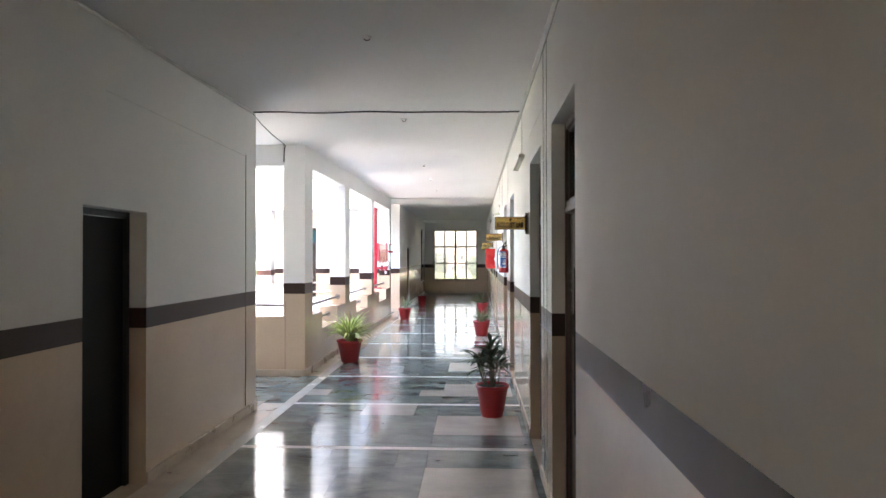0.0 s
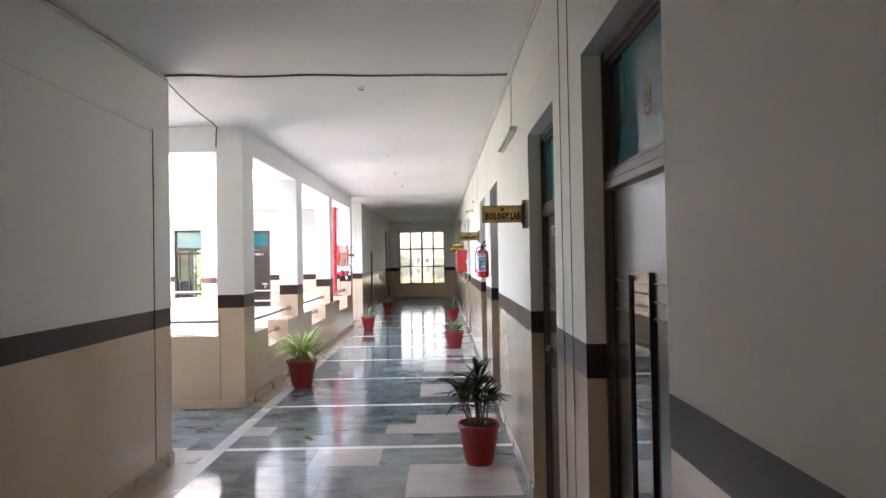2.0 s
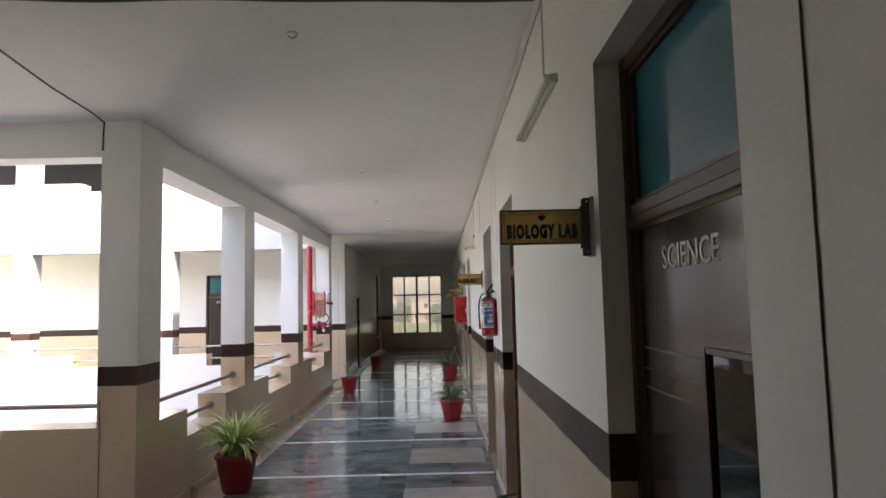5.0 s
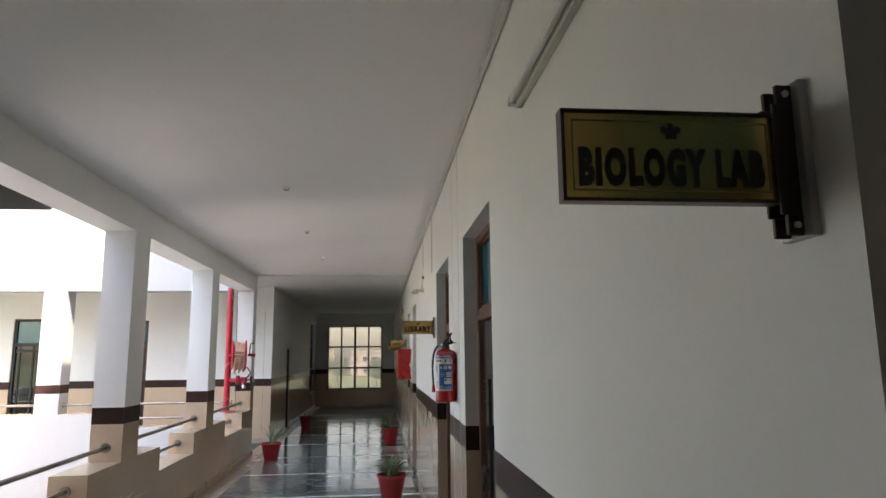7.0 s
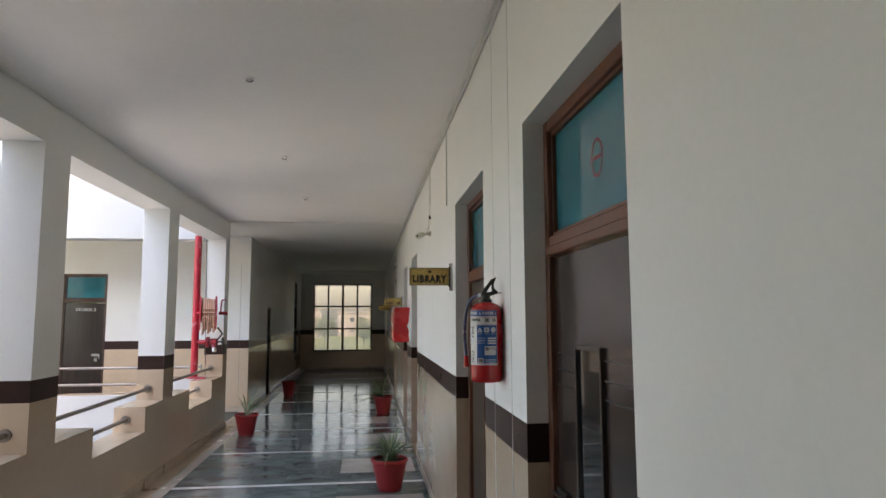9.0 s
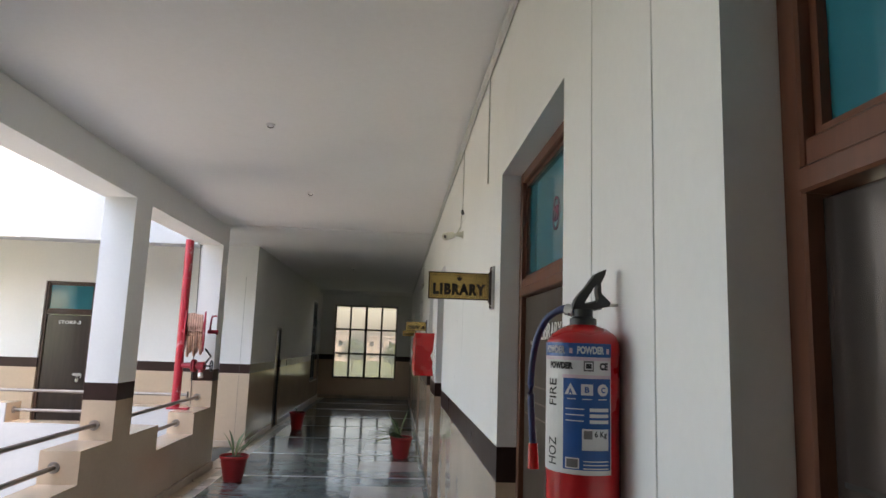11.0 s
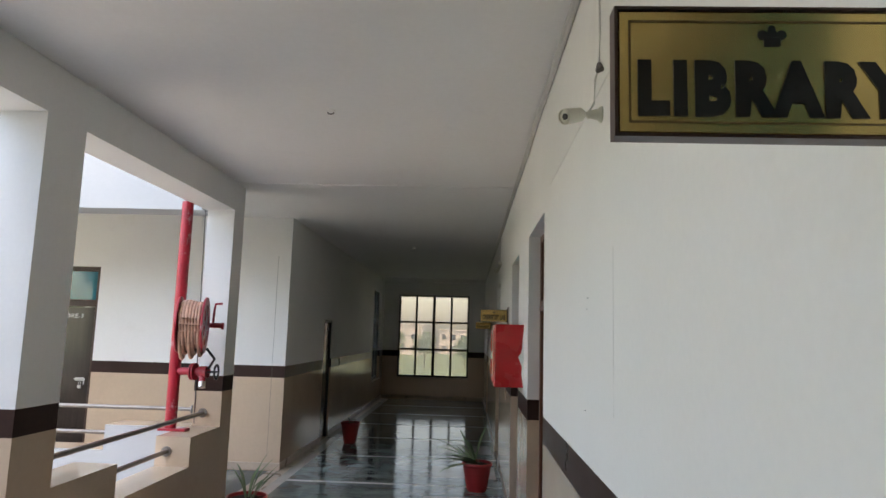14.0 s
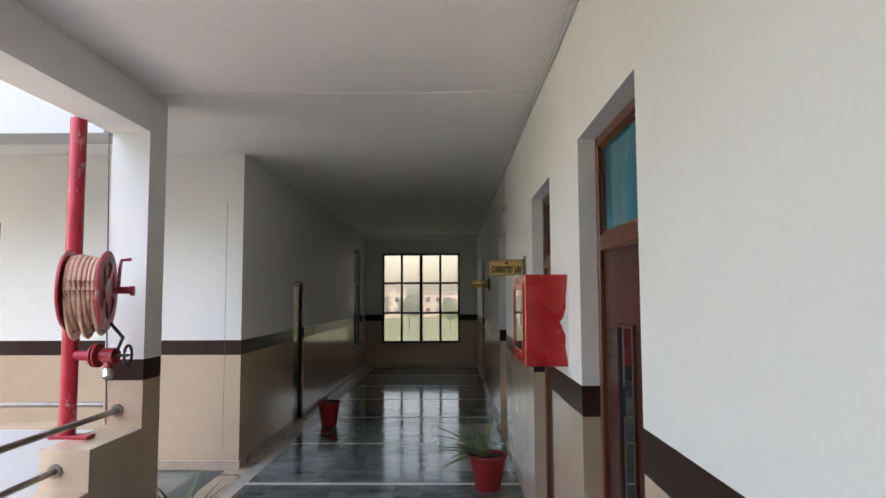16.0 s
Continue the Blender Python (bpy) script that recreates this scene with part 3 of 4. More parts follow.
        tube(bm, [(lx - 0.02, y - 0.02 + 0.0, 0.93), (lx - 0.02, y - 0.02, 0.965), (lx - 0.02, y - 0.008, 0.98), (lx - 0.02, y + 0.006, 0.965), (lx - 0.02, y + 0.006, 0.93)], 0.0035)
        part("padlock", bm, metal, leaf, "dull steel padlock", smooth=True)
    if text:
        word, size, y, z, wid = text
        bm = letters(word, size, 0.0008, wid, 0.0003)
        bmesh.ops.rotate(bm, verts=bm.verts, cent=(0, 0, 0), matrix=Matrix.Rotation(radians(-90), 3, "Z"))
        bmesh.ops.translate(bm, verts=bm.verts, vec=(lx - 0.002, y, z))
        part("lettering", bm, WHITE_INK, leaf, "hand-painted white lettering")
        if word == "LIBRARY":
            part("screw", rod(bmesh.new(), (lx - 0.002, w - 0.18, z - 0.04), (lx + 0.001, w - 0.18, z - 0.04), 0.007, n=10), WHITE_INK, leaf)
            part("screw", rod(bmesh.new(), (lx - 0.002, 0.19, 1.38), (lx + 0.001, 0.19, 1.38), 0.004, n=10), STEEL, leaf)
    if number:
        word, y, z = number
        bm = letters(word, 0.078, 0.0005, 0.062, 0.001)
        for k in range(28):
            a, b = 6.28319 * k / 28, 6.28319 * (k + 1) / 28
            f = [bm.verts.new((r * 0.8 * math.sin(g), 0, r * math.cos(g))) for r, g in ((0.062, a), (0.062, b), (0.054, b), (0.054, a))]
            bm.faces.new(f)
        bmesh.ops.rotate(bm, verts=bm.verts, cent=(0, 0, 0), matrix=Matrix.Rotation(radians(-90), 3, "Z"))
        bmesh.ops.translate(bm, verts=bm.verts, vec=(rec + 0.032, y, z))
        part("number", bm, RED_INK, top, "red circled number on the glass")
    return top


VIS = (0.24, 0.50, 0.55, 1.53)
for n, (a, b) in enumerate(DOORS):
    w = b - a
    near = n < 2
    far = n > 5
    door(f"door_{n + 1}", (XR, a, 0), 0, w, HEADS[n], FRAME_DARK if near or far else FRAME, (DOOR, DOOR, DOOR, DOOR_GREY, DOOR_RED, DOOR_RED, DOOR, DOOR)[n],
         "dark brown door with worn frame and teal transom glass" if n != 3 else "brown library door with reddish frame and teal transom",
         vis=(w - 0.54, w - 0.295, 0.55, 1.54) if n in (0, 2, 4) else (w - 0.785, w - 0.525, 0.55, 1.535),
         text=("LIBRARY", 0.085, w - 0.505, 1.71, 0.305) if n == 3 else ("SCIENCE", 0.09, 0.515, 1.757, 0.36) if n == 1 else "",
         number=("29", w - 0.515, 2.13) if n == 3 else ("31", w - 0.49, 2.13) if n == 0 else ("-", w - 0.50, 2.13) if n == 2 else False, latch=n in (1, 2))
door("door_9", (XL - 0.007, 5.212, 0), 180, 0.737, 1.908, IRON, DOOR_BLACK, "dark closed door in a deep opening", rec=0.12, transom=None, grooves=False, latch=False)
door("door_10", (XF, 22.06, 0), 180, 0.58, 1.86, IRON, DOOR, "dark door in the dim far corridor", rec=0.02, transom=None, grooves=False, latch=False)
door("door_11", (-3.70, YN1, 0), 90, 0.75, 2.41, FRAME_DARK, DOOR, "dark brown store door with teal transom glass", rec=0.03, transom=1.90, grooves=False, text=("STORE-3", 0.075, 0.36, 1.785, 0.33))


# ---------- gridded windows ----------
def window(name, at, rz, w, h, cols, rows, label, glass=True):
    """A steel window, local x into the wall, y along it, from its lower corner."""
    top = thing(name, label, "window", at, rz, kind="structure")
    t = 0.045
    bm = bmesh.new()
    for q in ((0, t, 0, h), (w - t, w, 0, h), (t, w - t, 0, t), (t, w - t, h - t, h)):
        box(bm, 0.06, 0.12, *q, 0.003)
    part("window_frame", bm, IRON, top)
    for c in range(1, cols):
        m = 0.036 if c * 2 == cols else 0.026
        part("mullion", B(0.065, 0.115, w * c / cols - m, w * c / cols + m, t, h - t, 0.003), IRON, top)
    for r in range(1, rows):
        part("glazing_bar", B(0.068, 0.112, t, w - t, h * r / rows - 0.024, h * r / rows + 0.024, 0.003), IRON, top)
    for c in range(cols):
        for r in range(rows):
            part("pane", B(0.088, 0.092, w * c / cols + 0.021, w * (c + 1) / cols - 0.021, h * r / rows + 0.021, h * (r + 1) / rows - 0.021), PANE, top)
    part("window_sill", B(-0.02, 0.22, -0.02, w + 0.02, -0.03, 0.0, 0.004), SKIRT, top)
    return top


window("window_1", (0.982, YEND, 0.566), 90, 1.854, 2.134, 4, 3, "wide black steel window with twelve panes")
# added unseen window, brings daylight in from behind the camera
window("added_back_window", (-0.9, -4.0, 0.56), -90, 1.9, 2.14, 4, 3, "wide black steel window with twelve panes")
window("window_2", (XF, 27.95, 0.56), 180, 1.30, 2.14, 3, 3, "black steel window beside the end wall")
win = thing("window_3", "dark open glazed door with teal transom across the courtyard", "window", (-5.30, YN1, 0), 90, kind="structure")
bm = bmesh.new()
for q in ((0, 0.05, 0, 2.45), (0.89, 0.94, 0, 2.45), (0.05, 0.89, 2.40, 2.45), (0.05, 0.89, 1.92, 1.98), (0.45, 0.49, 0, 1.92)):
    box(bm, 0.03, 0.13, *q, 0.003)
for y in (0.12, 0.37, 0.55, 0.80):
    box(bm, 0.05, 0.10, y, y + 0.03, 0, 1.92)
for z in (0.05, 0.75, 1.80):
    box(bm, 0.055, 0.095, 0.05, 0.89, z, z + 0.06)
part("window_frame", bm, IRON, win)
part("leaf", B(0.068, 0.085, 0.49, 0.89, 0.1, 1.92), DGLASS, win, "dark glazed leaf")
part("transom_pane", B(0.07, 0.08, 0.05, 0.89, 1.98, 2.40), FILM, win, "teal film on the transom glass")


# ---------- signs on brackets ----------
def sign(at, word, w, h, gap, label):
    """A brass board that stands out from the wall, read along the corridor; local origin at the wall."""
    top = thing("door_sign", label, "sign", at, group="brass door signs")
    x0, x1, z = -w - gap, -gap, h / 2
    board = part("board", B(x0, x1, -0.008, 0.008, -z, z, 0.002), GOLD, top)
    bm = bmesh.new()
    e, t = 0.010, 0.0018
    for q in ((x0 + e, x1 - e, z - e - t, z - e), (x0 + e, x1 - e, -z + e, -z + e + t), (x0 + e, x0 + e + t, -z + e, z - e), (x1 - e - t, x1 - e, -z + e, z - e)):
        box(bm, q[0], q[1], -0.0088, -0.0078, q[2], q[3])
    part("border_line", bm, GOLD_LINE, board)
    bm = bmesh.new()
    for q in ((x0 - 0.003, x0, -z, z), (x0 - 0.003, x1, z, z + 0.003), (x0 - 0.003, x1, -z - 0.003, -z)):
        box(bm, q[0], q[1], -0.010, 0.010, q[2], q[3])
    part("edge_trim", bm, FRAME_DARK, board, "dark edge trim")
    if word:
        bm = letters(word, 0.075, 0.0008, w * 0.87, 0.0048, 1.22)
        zs = [v.co.z for v in bm.verts]
        k = 0.45 * h / (max(zs) - min(zs))
        for v in bm.verts:
            v.co = (v.co.x, v.co.y, v.co.z * k)
    else:
        bm = bmesh.new()
        for k in range(9):
            box(bm, -w * 0.4 + k * w * 0.09, -w * 0.4 + k * w * 0.09 + w * 0.06, -0.0008, 0.0008, -0.02, 0.02)
    bmesh.ops.translate(bm, verts=bm.verts, vec=((x0 + x1) / 2, -0.0088, -0.135 * h))
    part("lettering", bm, BLACK, board, "black capital lettering")
    # a small crown: three lobes over a waisted base
    bm = bmesh.new()
    cx, cz = (x0 + x1) / 2, 0.275 * h
    for dx, dz, r in ((0, 0.0085, 0.0035), (-0.0085, 0.003, 0.0045), (0.0085, 0.003, 0.0045), (0, 0.003, 0.005)):
        rod(bm, (cx + dx, -0.0092, cz + dz), (cx + dx, -0.0078, cz + dz), r, n=10)
    box(bm, cx - 0.0075, cx + 0.0075, -0.0094, -0.0078, cz - 0.008, cz + 0.001, 0.0005)
    part("emblem", bm, BLACK, board, "small dark emblem")
    br = part("bracket", B(-0.012, 0.0, -0.03, 0.03, -0.10, 0.095, 0.001), ALU, top, "grey metal wall bracket")
    bm = bmesh.new()
    for y0, y1 in ((-0.0155, -0.0105), (0.0105, 0.0155)):
        box(bm, -gap - 0.004, -0.010, y0, y1, -0.072, 0.068, 0.001)
        box(bm, -gap + 0.002, -0.010, y0 - 0.0005, y1 + 0.0005, 0.068, 0.092, 0.001)
        box(bm, -gap + 0.002, -0.010, y0 - 0.0005, y1 + 0.0005, -0.097, -0.072, 0.001)
    part("flange", bm, DULL_DARK, br, "dark clamping flange")
    for zz in (-0.085, 0.08):
        part("bolt", rod(bmesh.new(), (-gap * 0.5 - 0.004, -0.019, zz), (-gap * 0.5 - 0.004, -0.0155, zz), 0.0045, n=8), STEEL, br, smooth=True)
    return top


sign((XR, 6.57, 1.889), "BIOLOGY LAB", 0.267, 0.108, 0.034, "brass sign lettered in black for the biology lab")
sign((XR, 11.93, 1.917), "LIBRARY", 0.277, 0.117, 0.020, "brass sign lettered in black for the library")
sign((XR, 18.26, 1.889), "CHEMISTRY LAB", 0.277, 0.120, 0.022, "brass sign lettered in black for the chemistry lab")
sign((XR, 23.37, 1.86), "", 0.271, 0.115, 0.022, "distant brass sign with small black lettering")


# ---------- fire extinguisher ----------
def extinguisher(at):
    """Hangs on the wall: local x=0 is the wall, -x the corridor."""
    top = thing("fire_extinguisher", "red powder fire extinguisher with blue label hung on the wall", "extinguisher", at)
    top.scale = (1, 1, 1.06)
    R = 0.070
    cx = -R - 0.022
    def moved(bm):
        bmesh.ops.translate(bm, verts=bm.verts, vec=(cx, 0, 0))
        return bm
    prof = [(0.0, 0.0), (R - 0.008, 0.0), (R - 0.002, 0.006), (R, 0.02), (R, 0.284), (R * 0.98, 0.296), (R * 0.88, 0.309), (R * 0.64, 0.320), (R * 0.36, 0.327), (R * 0.32, 0.333), (0, 0.334)]
    body = part("cylinder", moved(lathe(bmesh.new(), prof, 40)), RED, top, smooth=True)
    part("valve_collar", moved(lathe(bmesh.new(), [(0.0, 0.326), (0.026, 0.326), (0.026, 0.338), (0.019, 0.342), (0.019, 0.356), (0, 0.356)], 20)), IRON, top, smooth=True)
    def shell(r, a0, a1, z0, z1, n=14):
        bm = bmesh.new()
        lo, hi = [], []
        for k in range(n + 1):
            a = radians(a0 + (a1 - a0) * k / n)
            lo.append(bm.verts.new((cx + r * math.cos(a), r * math.sin(a), z0)))
            hi.append(bm.verts.new((cx + r * math.cos(a), r * math.sin(a), z1)))
        for k in range(n):
            bm.faces.new((lo[k], lo[k + 1], hi[k + 1], hi[k]))
        return bm
    part("label", shell(R + 0.0006, 165, 300, 0.070, 0.293), LABEL_WHITE, body, "white printed label")
    part("label_panel", shell(R + 0.0012, 224, 298, 0.078, 0.232), LABEL_BLUE, body, "blue instruction panel")
    part("label_header", shell(R + 0.0012, 165, 300, 0.269, 0.293), LABEL_BLUE, body, "blue header strip")
    part("label_stripe", shell(R + 0.0010, 165, 299, 0.263, 0.269), LABEL_PINK, body, "pale pink stripe")
    part("label_stripe", shell(R + 0.0010, 222, 299, 0.232, 0.238), LABEL_PINK, body, "pale pink stripe")

    def wrapped(word, size, ang, z, width, m, turn=False, heavy=0.0009, lift=0.0018):
        bm = letters(word, size, 0.0002, width, heavy)
        for v in bm.verts:
            x, zz = (v.co.x, v.co.z) if not turn else (-v.co.z, v.co.x)
            a = radians(ang) + x / R
            v.co = (cx + (R + lift) * math.cos(a), (R + lift) * math.sin(a), z + zz)
        part("lettering", bm, m, body, "printed lettering")

    wrapped("POWDER", 0.017, 266, 0.281, 0.050, LABEL_WHITE)
    wrapped("POWDER", 0.017, 206, 0.281, 0.050, LABEL_WHITE)
    for a0 in (236, 293):
        drop = shell(R + 0.0016, a0 - 2.5, a0 + 2.5, 0.275, 0.284, 4)
        part("label_box", drop, LABEL_PINK, body)
    wrapped("POWDER", 0.015, 218, 0.2535, 0.052, BLACK)
    part("label_box", shell(R + 0.0014, 255, 270, 0.2445, 0.2625, 6), DULL, body, "grey certification mark")
    part("label_box", shell(R + 0.0016, 257, 268, 0.2475, 0.2595, 6), LABEL_WHITE, body)
    wrapped("ISI", 0.010, 262.5, 0.2535, 0.010, BLACK)
    wrapped("CE", 0.016, 286, 0.2535, 0.017, BLACK)
    for a0, word in ((236, "A"), (260, "B"), (284, "C")):
        bm = bmesh.new()
        # triangle, square and disc that hold the class letters
        shape = {"A": [(-0.0115, -0.009), (0.0115, -0.009), (0, 0.011)], "B": [(-0.0105, -0.0095), (0.0105, -0.0095), (0.0105, 0.0095), (-0.0105, 0.0095)],
                 "C": [(0.0105 * math.cos(radians(q)), 0.0105 * math.sin(radians(q))) for q in range(0, 360, 24)]}[word]
        bm.faces.new([bm.verts.new((cx + (R + 0.0027) * math.cos(radians(a0) + u / R), (R + 0.0027) * math.sin(radians(a0) + u / R), 0.213 + v)) for u, v in shape])
        part("label_box", bm, LABEL_WHITE, body)
        wrapped(word, 0.013, a0, 0.213 if word != "A" else 0.2095, 0.008, LABEL_BLUE, False, 0.0005, 0.0032)
    wrapped("FIRE", 0.030, 203, 0.206, 0.046, BLACK, True, 0.0002)
    wrapped("HOZ", 0.030, 203, 0.105, 0.046, BLACK, True, 0.0002)
    for a0, a1, z, hh in ((264, 294, 0.176, 0.006), (264, 294, 0.166, 0.006), (264, 294, 0.156, 0.006), (253, 294, 0.111, 0.036), (228, 256, 0.179, 0.0018), (228, 256, 0.169, 0.0018), (228, 256, 0.159, 0.0018),
                          (230, 244, 0.196, 0.0016), (253, 267, 0.196, 0.0016), (277, 291, 0.196, 0.0016), (228, 249, 0.080, 0.018), (255, 294, 0.092, 0.0018), (255, 294, 0.086, 0.0018), (255, 294, 0.080, 0.0018)):
        part("label_box", shell(R + 0.0015, a0, a1, z, z + hh, 8), LABEL_WHITE, body)
    part("label_box", shell(R + 0.0018, 255.5, 268, 0.130, 0.144, 6), DULL, body, "grey printed square")
    part("label_box", shell(R + 0.0018, 230, 247, 0.082, 0.096, 6), DULL, body, "grey printed square")
    wrapped("6 Kg", 0.013, 281, 0.137, 0.024, BLACK, False, 0.0003)
    # handle and lever
    bm = bmesh.new()
    tube(bm, [(cx + 0.035, 0.0, 0.366), (cx, 0, 0.358), (cx - 0.02, 0, 0.362)], 0.009)
    part("carry_handle", bm, IRON, top, "black carrying handle", smooth=True)
    bm = bmesh.new()
    # pressed sheet lever with a hole through it
    outer = [(-0.024, 0.356), (-0.016, 0.376), (0.004, 0.398), (0.022, 0.422), (0.044, 0.432), (0.041, 0.420), (0.033, 0.405), (0.034, 0.386), (0.052, 0.370), (0.050, 0.362), (0.020, 0.357)]
    inner = [(0.000, 0.366), (0.004, 0.374), (0.012, 0.386), (0.019, 0.397), (0.025, 0.402), (0.027, 0.398), (0.026, 0.394), (0.026, 0.386), (0.028, 0.376), (0.024, 0.369), (0.012, 0.366)]
    rings = [[bm.verts.new((cx + a, yy, b)) for a, b in poly] for poly in (outer, inner) for yy in (-0.011, 0.011)]
    for k in range(len(outer)):
        j = (k + 1) % len(outer)
        for p, q in ((rings[0], rings[2]), (rings[3], rings[1]), (rings[1], rings[0]), (rings[2], rings[3])):
            bm.faces.new((p[k], p[j], q[j], q[k]))
    bmesh.ops.recalc_face_normals(bm, faces=bm.faces)
    part("lever", bm, IRON, top, "black squeeze lever", smooth=True)
    bm = bmesh.new()
    tube(bm, eased([(cx - 0.012, 0, 0.352), (cx - 0.032, 0.022, 0.357), (cx - 0.060, 0.052, 0.338), (cx - 0.078, 0.073, 0.290), (cx - 0.085, 0.083, 0.21), (cx - 0.080, 0.078, 0.10)]), 0.0072, 12)
    part("hose", bm, HOSE_BLUE, top, "dark blue discharge hose", smooth=True)
    part("hose_nut", rod(bmesh.new(), (cx - 0.016, 0.004, 0.352), (cx - 0.028, 0.018, 0.356), 0.011, n=12), STEEL, top, "steel hose nut")
    part("nozzle", rod(bmesh.new(), (cx - 0.080, 0.078, 0.102), (cx - 0.079, 0.077, 0.055), 0.0095, 0.012), RED, top, "red nozzle tip", smooth=True)
    bm = box(bmesh.new(), -0.004, 0.0, -0.008, 0.008, 0.375, 0.43, 0.001)
    tube(bm, [(-0.004, 0, 0.38), (-0.02, 0, 0.366), (-0.04, 0, 0.366)], 0.003)
    part("hook", bm, STEEL, top, "steel wall hook", smooth=True)


extinguisher((XR + 0.022, 10.247, 1.352))

# ---------- red hydrant box ----------
rb = thing("hydrant_box", "red metal fire hose box fixed to the wall", "cabinet", (XR, 16.385, 1.291))
body = part("body", B(-0.225, 0.0, 0.0, 0.56, 0.0, 0.476, 0.006), RED, rb)
for z in (0.40, 0.385, 0.37):
    part("louvre", B(-0.12, -0.05, -0.004, 0.001, z, z + 0.006, 0.001), RED, body)
bm = bmesh.new()
for q in ((0.03, 0.06, 0.04, 0.43), (0.50, 0.53, 0.04, 0.43), (0.06, 0.50, 0.04, 0.07), (0.06, 0.50, 0.40, 0.43)):
    box(bm, -0.235, -0.223, *q, 0.002)
dr = part("door", bm, RED, rb)
part("pane", B(-0.229, -0.224, 0.06, 0.50, 0.07, 0.40), DGLASS, dr, "dark glass front")
part("handle", rod(bmesh.new(), (-0.245, 0.05, 0.21), (-0.245, 0.05, 0.27), 0.006), STEEL, dr, smooth=True)


bm = bmesh.new()
random.seed(8)
zz = [0.0, 0.05, 0.10, 0.16, 0.205, 0.23, 0.255, 0.30, 0.36, 0.42, 0.466]
edge = [0.004, 0.010, 0.018, 0.016, 0.034, 0.044, 0.026, 0.014, 0.012, 0.006, 0.003]
lo = [bm.verts.new((-e, -0.003, z)) for e, z in zip(edge, zz)]
hi = [bm.verts.new((0.0, -0.003, z)) for z in zz]
for k in range(len(zz) - 1):
    bm.faces.new((lo[k], hi[k], hi[k + 1], lo[k + 1]))
part("paint_smear", bm, PAINT, body, "white wall paint smeared over its edge")


# ---------- hose reel on its riser ----------
RX, RY = -1.63, 17.12
reel = thing("hose_reel", "red fire hose reel with tan hose on a red riser", "hose reel", (RX, RY, 0.775))
bm = rod(bmesh.new(), (0, 0, 0.0), (0, 0, 2.045), 0.05, n=24)
part("riser", bm, RED_PIPE, reel, "worn red riser pipe", smooth=True)
part("clamp", B(-0.09, 0.16, -0.06, 0.04, 0.001, 0.022, 0.004), RED_PIPE, reel)
CX, CY, CZ = 0.215, -0.20, 0.925
def disc(x, name, tilt=0.0):
    bm = bmesh.new()
    lathe(bm, [(0.03, -0.006), (0.205, -0.006), (0.235, -0.012), (0.242, -0.004), (0.242, 0.006), (0.205, 0.006), (0.03, 0.006)], 40)
    bmesh.ops.transform(bm, matrix=Matrix.Translation((x, CY, CZ)) @ Matrix.Rotation(radians(90), 4, "Y"), verts=bm.verts)
    return part(name, bm, RED_PIPE, reel, smooth=True)
HALF = 0.105
disc(CX - HALF, "side_plate")
# the near plate is an open wheel: rim, hub and six ribs
def wheel_part(name, bm, label=""):
    bmesh.ops.transform(bm, matrix=Matrix.Translation((CX + HALF, CY, CZ)) @ Matrix.Rotation(radians(90), 4, "Y"), verts=bm.verts)
    return part(name, bm, RED_PIPE, reel, label, smooth=True)


wheel_part("rim", lathe(bmesh.new(), [(0.175, -0.005), (0.205, -0.006), (0.235, -0.012), (0.242, -0.004), (0.242, 0.006), (0.205, 0.006), (0.175, 0.005), (0.175, -0.005)], 40), "open red side wheel")
wheel_part("hub", lathe(bmesh.new(), [(0.0, -0.005), (0.075, -0.005), (0.075, 0.006), (0.0, 0.006)], 24))
for k in range(6):
    rib = B(0.06, 0.19, -0.022, 0.022, -0.004, 0.004, 0.002)
    rib.transform(Matrix.Rotation(radians(60 * k + 20), 4, "Z"))
    wheel_part("rib", rib)
part("drum", rod(bmesh.new(), (CX - 0.10, CY, CZ), (CX + 0.10, CY, CZ), 0.12, n=24), RED_PIPE, reel, smooth=True)
bm = bmesh.new()
pts = []
turns = 7
for k in range(turns * 24 + 1):
    a = 6.28319 * k / 24
    layer = 0.195 + 0.008 * math.sin(a * 0.13)
    sag = 0.05 * max(0, -math.sin(a)) * (1 + 0.8 * math.sin(a * 0.31))
    pts.append((CX - 0.085 + 0.17 * k / (turns * 24), CY + layer * math.cos(a), CZ + (layer + sag) * math.sin(a)))
tube(bm, pts, 0.0155, 10)
part("hose", bm, HOSE, reel, "tan rubber hose in loose turns", smooth=True)
bm = rod(bmesh.new(), (CX + 0.14, CY, CZ), (CX + 0.235, CY, CZ), 0.022)
rod(bm, (CX + 0.235, CY, CZ - 0.004), (CX + 0.258, CY, CZ - 0.004), 0.03)
part("axle", bm, RED_PIPE, reel, smooth=True)
bm = bmesh.new()
tube(bm, [(CX + 0.165, CY, CZ + 0.0), (CX + 0.172, CY, CZ + 0.14), (CX + 0.180, CY, CZ + 0.185), (CX + 0.235, CY, CZ + 0.19)], 0.010)
part("guide_arm", bm, RED_PIPE, reel, smooth=True)
bm = rod(bmesh.new(), (0, 0, 0.515), (0.26, -0.024, 0.515), 0.032, n=18)
rod(bm, (0.165, -0.015, 0.515), (0.177, -0.017, 0.515), 0.075, n=24)
rod(bm, (0.185, -0.018, 0.515), (0.197, -0.019, 0.515), 0.075, n=24)
rod(bm, (0.23, -0.02, 0.515), (0.31, -0.03, 0.515), 0.05, n=18)
rod(bm, (0.265, -0.03, 0.50), (0.282, -0.07, 0.42), 0.028, n=14)
val = part("valve", bm, RED_PIPE, reel, "red landing valve", smooth=True)
bm = bmesh.new()
